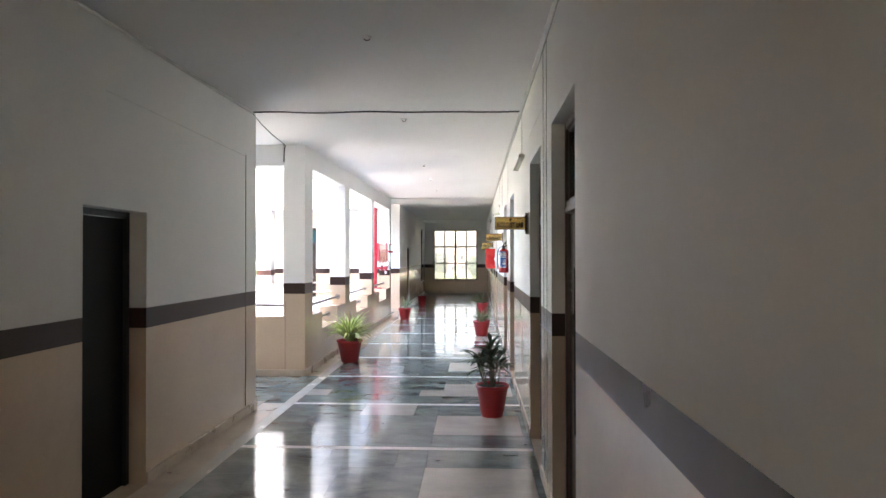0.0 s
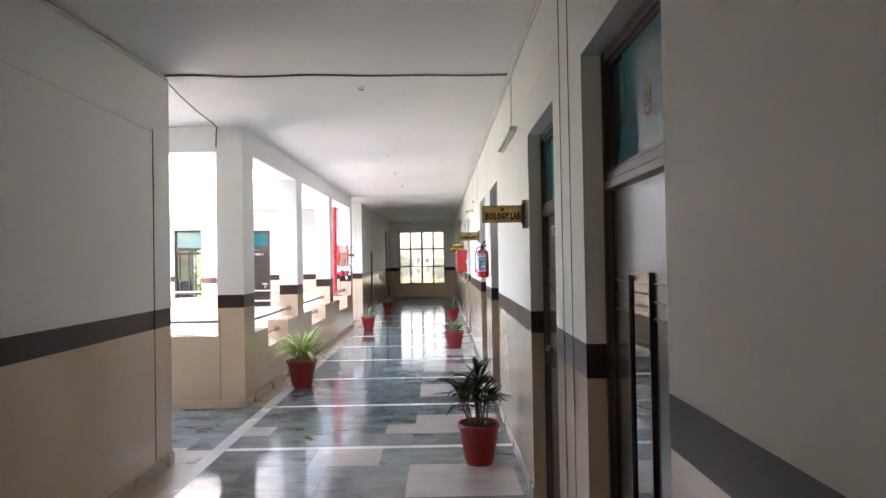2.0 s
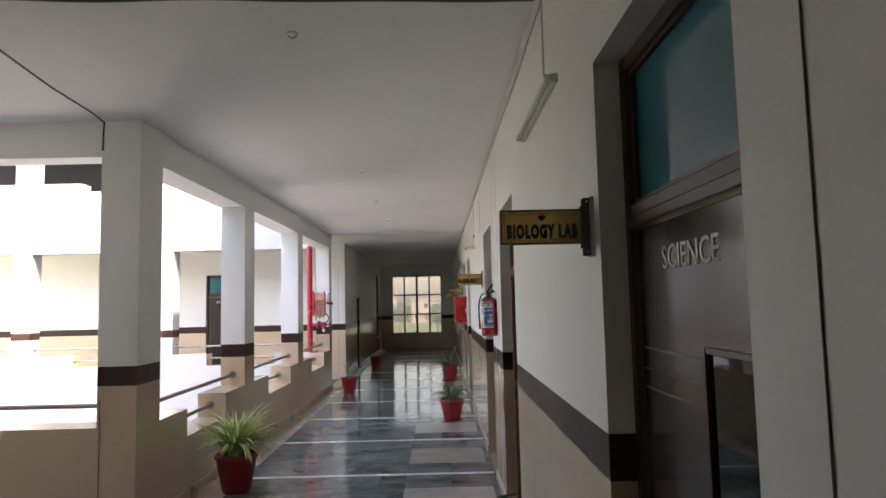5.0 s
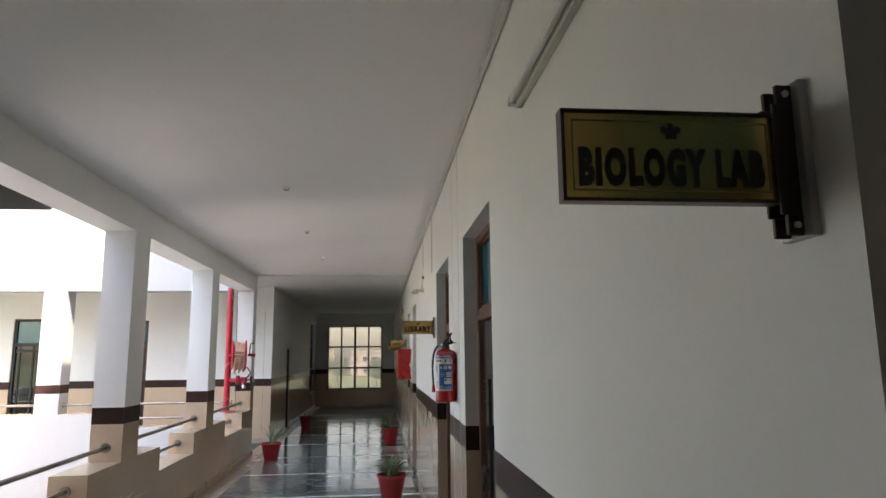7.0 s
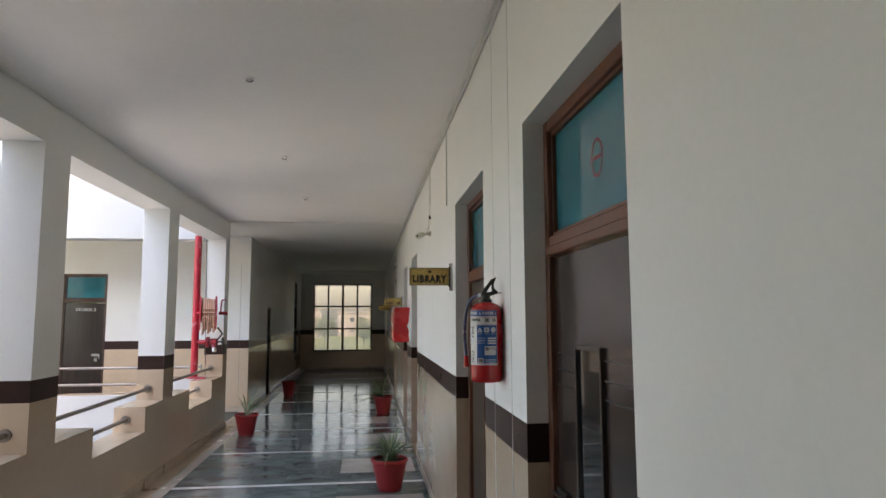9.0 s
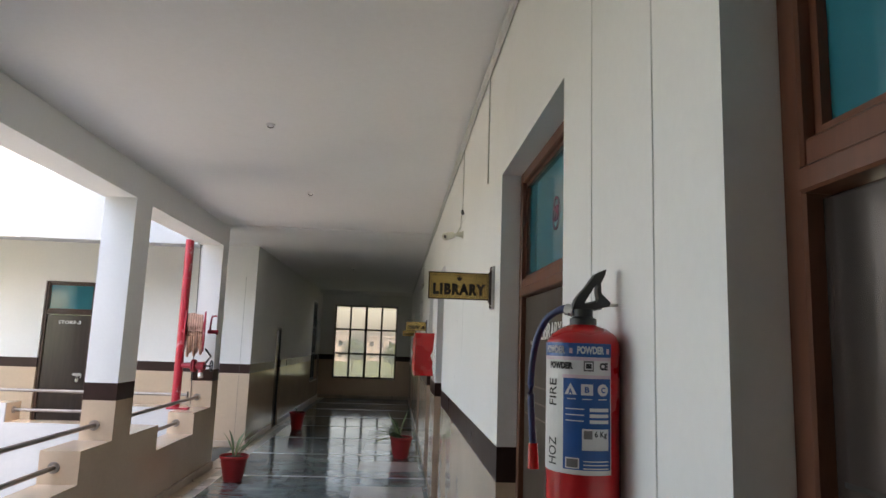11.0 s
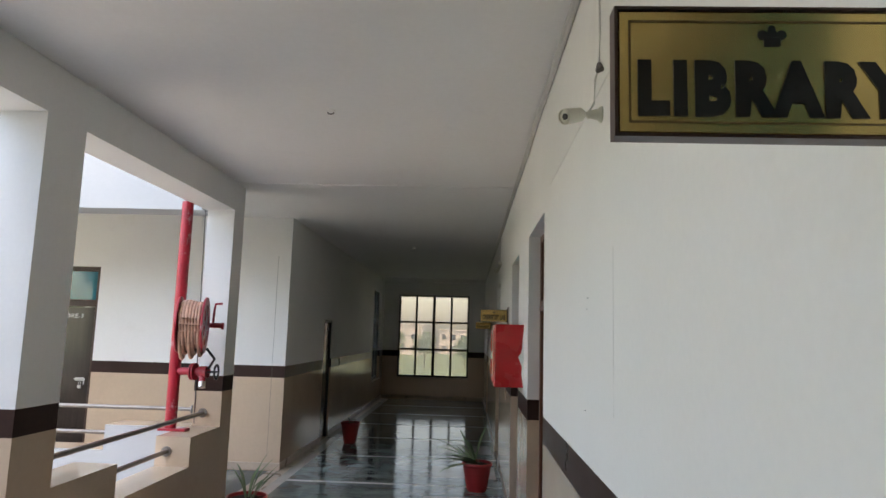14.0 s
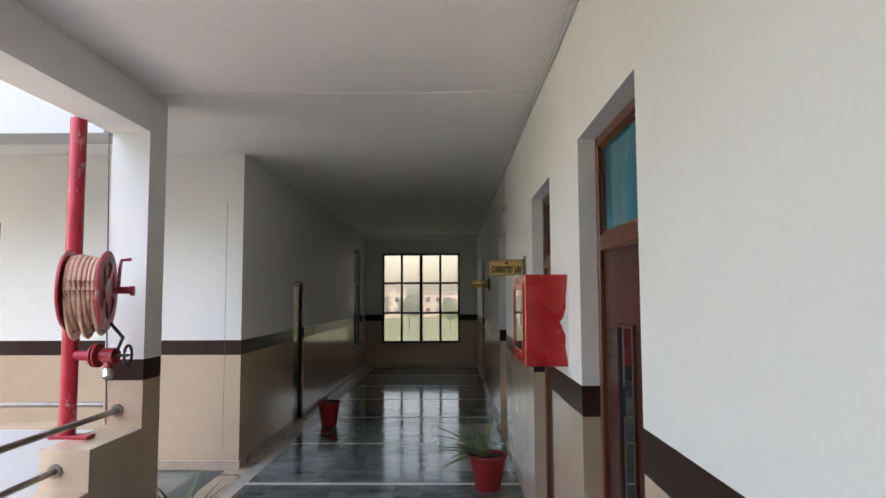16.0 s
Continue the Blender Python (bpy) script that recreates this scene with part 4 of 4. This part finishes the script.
tube(bm, [(0.395, -0.05 + 0.05 * math.cos(a), 0.52 + 0.06 * math.sin(a)) for a in [6.28319 * k / 20 for k in range(21)]], 0.009)
rod(bm, (0.305, -0.04, 0.515), (0.395, -0.05, 0.52), 0.010)
rod(bm, (0.395, -0.10, 0.52), (0.395, 0.0, 0.52), 0.006)
part("handwheel", bm, IRON, val, "black handwheel", smooth=True)
part("outlet", rod(bmesh.new(), (0.279, -0.066, 0.43), (0.289, -0.086, 0.385), 0.03, n=14), STEEL, val, "steel outlet", smooth=True)
# the drum swings a little towards the corridor
swing = Matrix.Translation((CX, CY, 0)) @ Matrix.Rotation(radians(15), 4, "Z") @ Matrix.Translation((-CX, -CY, 0))
for ob in reel.children:
    if ob.name.split(".")[0] in ("side_plate", "rim", "hub", "rib", "drum", "hose", "axle", "guide_arm"):
        ob.data.transform(swing)
part("mount_arm", rod(bmesh.new(), (0, 0, CZ), (CX - 0.08, CY, CZ), 0.02), RED_PIPE, reel, smooth=True)
bm = tube(bmesh.new(), [(CX + 0.13, CY + 0.02, CZ - 0.2), (CX + 0.19, CY + 0.06, CZ - 0.29), (0.315, -0.03, 0.545)], 0.011)
part("feed_hose", bm, IRON, reel, smooth=True)


# ---------- potted plants ----------
def pot(top, h, r, ribs=0):
    bm = bmesh.new()
    side = [(r * (0.67 + 0.26 * k / (2 * ribs)) - 0.0035 * (k % 2), h * (0.12 + 0.77 * k / (2 * ribs))) for k in range(1, 2 * ribs)]
    lathe(bm, [(0, 0.0), (r * 0.60, 0.0), (r * 0.62, 0.008), (r * 0.655, h * 0.10), (r * 0.67, h * 0.11), *side, (r * 0.93, h * 0.90), (r * 0.94, h * 0.905), (r, h * 0.915), (r, h * 0.985), (r * 0.985, h), (r * 0.93, h), (r * 0.92, h * 0.9), (0, h * 0.895)], 36)
    ob = part("pot", bm, TERRA, top, smooth=True)
    bm = bmesh.new()
    lathe(bm, [(0, h * 0.93), (r * 0.5, h * 0.925), (r * 0.915, h * 0.905), (r * 0.915, h * 0.88), (0, h * 0.88)], 24)
    for v in bm.verts:
        v.co.z += random.uniform(-0.004, 0.006)
    part("soil", bm, SOIL, top)
    return ob


def blade(bm, base, heading, length, width, rise, droop, n=7, fold=0.25):
    """One strap leaf, folded along its middle, that leans out and droops."""
    c, s = math.cos(heading), math.sin(heading)
    rows, p, ang = [], Vector(base), rise
    for k in range(n + 1):
        u = k / n
        w = width * (0.35 + 1.3 * u if u < 0.5 else 1.0) * (1 - max(0, u - 0.55) / 0.45) ** 0.8 if k < n else 0.0005
        side = Vector((-s, c, 0)) * w / 2
        up = Vector((-c * math.sin(ang), -s * math.sin(ang), math.cos(ang))) * w * fold
        rows.append([bm.verts.new(p - side + up), bm.verts.new(p), bm.verts.new(p + side + up)])
        d = Vector((c * math.cos(ang), s * math.cos(ang), math.sin(ang)))
        p = p + d * (length / n)
        ang -= droop / n
    for a, b in zip(rows, rows[1:]):
        bm.faces.new((a[0], a[1], b[1], b[0]))
        bm.faces.new((a[1], a[2], b[2], b[1]))


def plant(at, label, kind, h=0.33, r=0.16, seed=0, ribs=0):
    random.seed(seed)
    top = thing("potted_plant", label, "plant", at, random.uniform(0, 40), group="potted plants in the corridor")
    pot(top, h, r, ribs)
    if kind == "cane":
        for i in range(14):
            a, q = random.uniform(0, 6.283), random.uniform(0.01, 0.085)
            x, y = q * math.cos(a), q * math.sin(a)
            hh = random.uniform(0.16, 0.40)
            tx, ty = x * 2.3 + random.uniform(-0.05, 0.05), y * 2.3 + random.uniform(-0.05, 0.05)
            stem = part("cane", tube(bmesh.new(), [(x, y, h * 0.9), ((x + tx) / 2, (y + ty) / 2, h + hh * 0.5), (tx, ty, h + hh)], 0.0055, 6), STEM, top, smooth=True)
            for j in range(random.randint(6, 8)):
                bm = bmesh.new()
                u = random.uniform(0.45, 1.0)
                g = random.uniform(0, 6.283)
                blade(bm, (x + (tx - x) * u, y + (ty - y) * u, h + hh * u), g, random.uniform(0.15, 0.26), random.uniform(0.030, 0.046), random.uniform(0.1, 1.3), random.uniform(0.3, 1.5))
                part("leaf", bm, LEAF_DARK, stem)
    else:
        n, length, wid, m, low = {"spider": (190, (0.34, 0.60), (0.020, 0.032), LEAF_PALE, 0.75), "sparse": (60, (0.22, 0.42), (0.015, 0.025), LEAF_MID, 0.85), "spiky": (26, (0.32, 0.58), (0.028, 0.042), LEAF_MID, 0.15), "few": (11, (0.22, 0.46), (0.022, 0.034), LEAF_MID, 0.8), "bare": (4, (0.10, 0.18), (0.014, 0.02), LEAF_MID, 0.8)}[kind]
        for i in range(n):
            a, q = random.uniform(0, 6.283), random.uniform(0.0, 0.05)
            bm = bmesh.new()
            turn = a + random.uniform(-0.5, 0.5)
            rise, droop = random.uniform(low, 1.5), random.uniform(0.6, 2.2)
            if kind == "spiky":
                turn, rise, droop = random.gauss(2.6, 0.9), random.uniform(0.05, 1.1), random.uniform(0.2, 0.8)
            elif kind == "few":
                rise, droop = random.uniform(0.9, 1.5), random.uniform(0.1, 1.0)
            elif kind == "spider":
                rise, droop = random.uniform(0.9, 1.56), random.uniform(0.5, 2.3)
            blade(bm, (q * math.cos(a), q * math.sin(a), h * 0.9), turn, random.uniform(*length), random.uniform(*wid), rise, droop, 9)
            part("leaf", bm, m, top)
    return top


plant((1.085, 7.265, 0), "dark leafy cane plant in a red plastic pot", "cane", 0.315, 0.168, 3)
plant((-0.98, 10.48, 0), "pale green spider plant in a red plastic pot", "spider", 0.335, 0.195, 5)
plant((1.035, 13.79, 0), "small tufted plant in a ribbed red plastic pot", "sparse", 0.295, 0.178, 7, 6)
plant((-0.855, 16.96, 0), "sparse few-leaved plant in a ribbed red plastic pot", "few", 0.29, 0.168, 9, 6)
plant((1.10, 18.72, 0), "spiky drooping plant in a ribbed red plastic pot", "spiky", 0.30, 0.168, 12, 6)
plant((-0.80, 21.5, 0), "nearly bare plant in a red plastic pot", "bare", 0.31, 0.15, 14)


# ---------- cables, conduits, lamps, camera ----------
def cable(name, pts, r, m, label, category="cable"):
    return tagged(part(name, tube(bmesh.new(), pts, r, 8), m, smooth=True), label, category)


cable("conduit", [(XR - 0.014, y, HC - 0.018 - 0.004 * math.sin(y * 1.7)) for y in np.arange(-3.9, 28.0, 0.5)], 0.013, CONDUIT, "grey plastic conduit along the ceiling corner", "conduit")
cable("conduit", [(XR - 0.012, y, HC - 0.052 - 0.006 * math.sin(y * 2.3 + 1)) for y in np.arange(-3.9, 28.0, 0.5)], 0.010, CONDUIT, "second thin conduit under the ceiling corner", "conduit")
cable("conduit", [(XL + 0.014 + LEAN * (y - 6), y, HC - 0.018 - 0.005 * math.sin(y * 1.3)) for y in np.arange(-3.9, 7.4, 0.4)], 0.013, CONDUIT, "grey plastic conduit along the ceiling corner", "conduit")
cable("ceiling_cable", [(x, 7.37 + 0.045 * x, HC - 0.010 - 0.006 * math.sin(2.3 * x) ** 2 - 0.004 * math.sin(7 * x)) for x in np.linspace(XL + 0.02, XR - 0.02, 24)], 0.008, CABLE, "dark cable clipped across the ceiling")
cable("ceiling_cable", [(XL + 0.01, 7.36, HC - 0.02), (-1.44, 7.8, HC - 0.03), (-1.50, 8.4, HC - 0.045), (-1.56, 9.0, HC - 0.03), (-1.60, 9.25, HC - 0.03), (-1.63, 9.30, HC - 0.05), (-1.635, 9.304, HC - 0.12), (-1.638, 9.305, 2.86)], 0.0065, CABLE, "dark cable strung from wall to pillar")
for y in (5.105, 5.315):
    cable("wall_cable", [(XR - 0.002, y, z) for z in (0.1, 0.9, 1.8, 2.6, HC - 0.02)], 0.0018, CABLE, "thin cable down the wall beside the doors")
for y in (10.06, 10.42):
    cable("wall_cable", [(XR, y, z) for z in (0.1, 0.9, 1.8, 2.6, HC - 0.02)], 0.0022, CONDUIT, "thin cable down the wall beside the doors")
cable("wall_cable", [(XL + 0.0095, 7.14, z) for z in (0.1, 0.8, 1.6, 2.62)], 0.0035, CABLE, "thin cable down the corner of the wall")
cable("wall_cable", [(XL + 0.0085, 7.14, 2.60), (XL + 0.006, 6.6, 2.61), (XL - 0.001, 5.2, 2.635), (XL - 0.003, 4.7, 2.64)], 0.0025, CONDUIT, "thin pale cable along the wall")
cable("wall_cable", [(-1.62, YS1 - 0.003, z) for z in (0.05, 0.5, 1.0)], 0.003, CABLE, "thin cable down the pillar")
cable("wall_cable", [(-1.545 - 0.022 * (z - 0.8), 17.416, z) for z in (0.8, 1.4, 2.1, 2.8)], 0.004, CABLE, "thin cable down the pillar behind the reel")
cable("wall_cable", [(-1.43, YN1 - 0.001, z) for z in (0.15, 1.0, 2.0, 2.6)], 0.0016, CABLE, "thin crack-like cable down the wall")


def tube_light(y0, y1, z):
    top = thing("tube_light", "white fluorescent batten lamp, unlit, on the wall", "lamp", (XR, y0, z), group="wall tube lamps")
    L = y1 - y0
    part("batten", B(-0.028, 0, 0.0, L, 0.004, 0.042, 0.004), PLASTIC, top)
    part("tube", rod(bmesh.new(), (-0.043, 0.03, 0.023), (-0.043, L - 0.03, 0.023), 0.012, n=14), LABEL_WHITE, top, smooth=True)
    for y in (0.0, L - 0.03):
        part("holder", B(-0.056, -0.028, y, y + 0.03, 0.008, 0.038, 0.003), PLASTIC, top)
    part("drop_cable", rod(bmesh.new(), (-0.006, L * 0.3, 0.05), (-0.006, L * 0.3, HC - z - 0.06), 0.004, n=6), CONDUIT, top)


tube_light(7.06, 8.07, 2.545)
tube_light(20.0, 21.1, 2.62)

cc = thing("security_camera", "ivory bullet security camera on a wall bracket", "camera", (XR, 13.45, 2.415))
bm = lathe(bmesh.new(), [(0, 0), (0.035, 0.0), (0.036, 0.006), (0.024, 0.02), (0.018, 0.05), (0.02, 0.062), (0.0, 0.062)], 20)
bmesh.ops.rotate(bm, verts=bm.verts, cent=(0, 0, 0), matrix=Matrix.Rotation(radians(-90), 3, "Y"))
part("bracket", bm, PLASTIC, cc, smooth=True)
part("joint", rod(bmesh.new(), (-0.055, 0, 0.0), (-0.085, -0.008, -0.004), 0.012), PLASTIC, cc, smooth=True)
bm = lathe(bmesh.new(), [(0, 0), (0.022, 0.004), (0.031, 0.02), (0.033, 0.06), (0.034, 0.115), (0.030, 0.118), (0.029, 0.108), (0, 0.106)], 24)
way = Matrix.Translation((-0.085, -0.01, -0.004)) @ Vector((-0.78, -0.56, -0.30)).to_track_quat("Z", "Y").to_matrix().to_4x4()
bmesh.ops.transform(bm, matrix=way, verts=bm.verts)
hd = part("housing", bm, PLASTIC, cc, smooth=True)
cc.scale = (0.76, 0.76, 0.76)
bm = lathe(bmesh.new(), [(0, 0.1065), (0.013, 0.1065), (0.014, 0.112), (0.007, 0.114), (0, 0.110)], 16)
bmesh.ops.transform(bm, matrix=way, verts=bm.verts)
part("lens", bm, BLACK, hd, "dark lens", smooth=True)
cable("camera_cable", [(XR - 0.04, 13.50, 2.43), (XR - 0.012, 13.52, 2.48), (XR - 0.010, 13.51, 2.56), (XR - 0.008, 13.45, 2.585), (XR - 0.008, 13.44, 2.70), (XR - 0.008, 13.45, HC - 0.06)], 0.0035, CONDUIT, "thin cable looped above the security camera")
cable("camera_cable", [(XR - 0.008, 13.41, 2.555), (XR - 0.012, 13.43, 2.58), (XR - 0.010, 13.46, 2.57)], 0.009, CABLE, "dark taped joint in the camera cable")
cable("wall_cable", [(XR - 0.004, 12.19, 2.47), (XR - 0.004, 12.2, HC - 0.05)], 0.004, CONDUIT, "thin cable hanging from the conduit")


cable("wall_crack", [(XR, 13.29 - 0.01 * math.sin(3 * z), z) for z in (1.45, 1.6, 1.7, 1.85, 1.95)], 0.0010, CONDUIT, "hairline seam in the wall paint", "crack")
cable("wall_cable", [(XR, y, 2.515 - 0.012 * (y - 13.3)) for y in np.arange(13.3, 15.05, 0.25)], 0.0035, PAINT, "painted-over cable along the wall")
cable("wall_cable", [(XR, y, 2.65) for y in np.arange(5.3, 6.6, 0.3)], 0.003, PAINT, "painted-over cable along the wall")
for y, z in ((13.70, 1.82), (13.72, 1.78), (13.755, 1.42)):
    tagged(part("nail", rod(bmesh.new(), (XR - 0.004, y, z), (XR + 0.002, y, z), 0.0014, n=8), CABLE), "small dark nail driven into the white wall", "nail")


def ceiling_hook(x, y):
    top = thing("ceiling_hook", "small rusty fan hook in the ceiling", "hook", (x, y, HC), group="ceiling hooks")
    part("plate", rod(bmesh.new(), (0, 0, -0.012), (0, 0, 0.0), 0.03, n=18), CEIL, top, smooth=True)
    part("loop", tube(bmesh.new(), [(0.02 * math.cos(a), 0, -0.014 + 0.012 * math.sin(a)) for a in [3.1416 + 3.1416 * k / 10 for k in range(11)]], 0.004, 6), DULL, top, smooth=True)


for x, y in ((0.19, 5.12), (0.145, 7.78), (0.083, 11.33), (0.05, 13.30), (0.055, 15.35), (0.05, 22.0)):
    ceiling_hook(x, y)


# ---------- distance beyond the windows ----------
def house(x, y, w, d, h, m, label):
    top = thing("house", label, "house", (x, y, -3.6), group="distant houses")
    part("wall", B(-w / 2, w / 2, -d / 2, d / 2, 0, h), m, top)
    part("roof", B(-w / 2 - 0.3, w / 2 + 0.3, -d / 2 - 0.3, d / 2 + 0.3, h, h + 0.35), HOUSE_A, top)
    for fl in range(int(h // 3)):
        for k in range(int(w // 2.6)):
            xx = -w / 2 + 1.3 + k * 2.6
            wd = part("window", B(xx - 0.55, xx + 0.55, -d / 2 - 0.03, -d / 2 + 0.05, fl * 3 + 1.0, fl * 3 + 2.3), DGLASS, top)
            part("sill", B(xx - 0.65, xx + 0.65, -d / 2 - 0.12, -d / 2 + 0.02, fl * 3 + 0.9, fl * 3 + 1.0), HOUSE_A, wd)


def tree(x, y, h, seed):
    random.seed(seed)
    top = thing("tree", "leafy green tree beyond the building", "tree", (x, y, -3.6), group="trees outside")
    bm = tube(bmesh.new(), [(0, 0, 0), (0.05, 0.02, h * 0.25), (-0.04, 0.05, h * 0.5)], 0.05 * h * 0.35, 8)
    for k in range(6):
        a = 1.05 * k + random.uniform(-0.3, 0.3)
        tube(bm, [(0, 0, h * 0.35 + 0.03 * k), (0.12 * h * math.cos(a), 0.12 * h * math.sin(a), h * 0.6), (0.24 * h * math.cos(a), 0.24 * h * math.sin(a), h * 0.78)], 0.008 * h, 5)
    part("trunk", bm, BARK, top)
    verts, faces = [], []
    for k in range(900):
        while True:
            v = Vector((random.uniform(-1, 1), random.uniform(-1, 1), random.uniform(-1, 1)))
            if 0.25 < v.length < 1 and noise.noise(v * 2.2 + Vector((seed, 0, 0))) > -0.12:
                break
        c = Vector((v.x * 0.36 * h, v.y * 0.36 * h, h * 0.68 + v.z * 0.34 * h))
        s = 0.035 * h * random.uniform(0.6, 1.3)
        e = Euler((random.uniform(0, 6), random.uniform(0, 6), random.uniform(0, 6))).to_matrix()
        i = len(verts)
        verts += [c + e @ Vector(q) * s for q in ((-1, 0, 0), (0, -0.5, 0.15), (1, 0, 0), (0, 0.5, 0.15))]
        faces.append((i, i + 1, i + 2, i + 3))
    me = bpy.data.meshes.new("crown")
    me.from_pydata(verts, [], faces)
    me.materials.append(CROWN)
    cr = new("crown", me)
    cr.parent = top


random.seed(21)
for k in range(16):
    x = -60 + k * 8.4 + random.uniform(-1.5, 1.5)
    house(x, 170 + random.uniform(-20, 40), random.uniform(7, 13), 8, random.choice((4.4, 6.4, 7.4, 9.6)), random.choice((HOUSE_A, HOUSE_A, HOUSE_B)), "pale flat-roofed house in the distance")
for k in range(16):
    tree(-44 + k * 6.4 + random.uniform(-2, 2), random.uniform(110, 150), random.uniform(4.0, 7.0), 30 + k)
tree(-7.5, 26.0, 6.5, 52)
tree(-5.2, 28.5, 6.0, 53)


# ---------- the floor's marble slabs ----------
floor = bpy.data.objects["floor"]
slabs = {}


def slab(x0, x1, y0, y1, m, name="tile", parent=None):
    """One bevelled slab; alike sizes share a mesh."""
    g = 0.0006
    key = (round(x1 - x0, 3), round(y1 - y0, 3), m.name)
    if key not in slabs:
        w, d = (x1 - x0) / 2 - g, (y1 - y0) / 2 - g
        bm = bmesh.new()
        lo = [bm.verts.new((sx * w, sy * d, -0.014)) for sx, sy in ((-1, -1), (1, -1), (1, 1), (-1, 1))]
        mid = [bm.verts.new((sx * w, sy * d, -0.0008)) for sx, sy in ((-1, -1), (1, -1), (1, 1), (-1, 1))]
        hi = [bm.verts.new((sx * (w - 0.0012), sy * (d - 0.0012), 0)) for sx, sy in ((-1, -1), (1, -1), (1, 1), (-1, 1))]
        bm.faces.new(hi)
        for a, b in ((lo, mid), (mid, hi)):
            for k in range(4):
                bm.faces.new((a[k], a[(k + 1) % 4], b[(k + 1) % 4], b[k]))
        slabs[key] = mesh_of(name, bm, m)
    ob = new(name, slabs[key])
    ob.parent = parent or floor
    ob.location = ((x0 + x1) / 2, (y0 + y1) / 2, random.uniform(-0.0005, 0))
    return ob


random.seed(4)
BAY, Y0 = 1.593, 7.735
XS0, XS1 = -1.165, -1.045
for n in range(-8, 14):
    y = Y0 + n * BAY
    if y + BAY > YEND + 0.9 or y < -4.9:
        continue
    e = min(y + BAY - 0.036, YEND)
    slab(XS1, 1.39, y - 0.036, y + 0.036, STRIP, "strip")
    rows = ((y + 0.036, min(y + 0.42, e)), (y + 0.42, min(y + 1.11, e)), (y + 1.11, e))
    for r, (a, b) in enumerate(rows):
        if b - a < 0.03:
            continue
        cols = [XS1, -0.44, 0.0, 0.54] if r == 0 else [XS1, -0.72, -0.09, 0.54] if r == 1 else [XS1, -0.25, 0.30, 0.54]
        if n == 0 and r == 1:
            for c0, c1, m in ((XS1, -0.79, CREAM), (-0.79, -0.2, GREEN), (-0.2, 0.27, GREEN), (0.27, 0.54, CREAM)):
                slab(c0, c1, a, a + 0.32, m)
            a_far = a + 0.32
        else:
            a_far = a
        for c0, c1 in zip(cols, cols[1:]):
            pale = r == 2 and c0 == -0.25 and n == -1
            slab(c0, c1, a_far, b, CREAM if pale else GREEN)
        if r == 1 and n < 9:
            slab(0.54, 1.34, a, b, CREAM)
            slab(1.34, 1.39, a, b, GREEN)
        else:
            slab(0.54, 0.97, a, b, GREEN)
            slab(0.97, 1.39, a, b, GREEN)
    for c0, c1 in ((XS0, XS1),):
        slab(c0, c1, y, min(y + BAY, YEND), BORDER, "strip")
    slab(-1.39, XS0, y, min(y + BAY, YEND), GREEN if n == 0 else SKIRT, "border_slab")
south = bpy.data.objects["floor_passage_south"]
for i in range(14):
    for j, (a, b) in enumerate(((7.43, 7.82), (7.82, 8.31), (8.31, 8.80), (8.80, 9.33))):
        x1 = -1.39 - i * 0.62
        slab(max(x1 - 0.62, WEST), x1, a, b, CREAM if (i, j) == (0, 0) else GREEN, "tile", south)
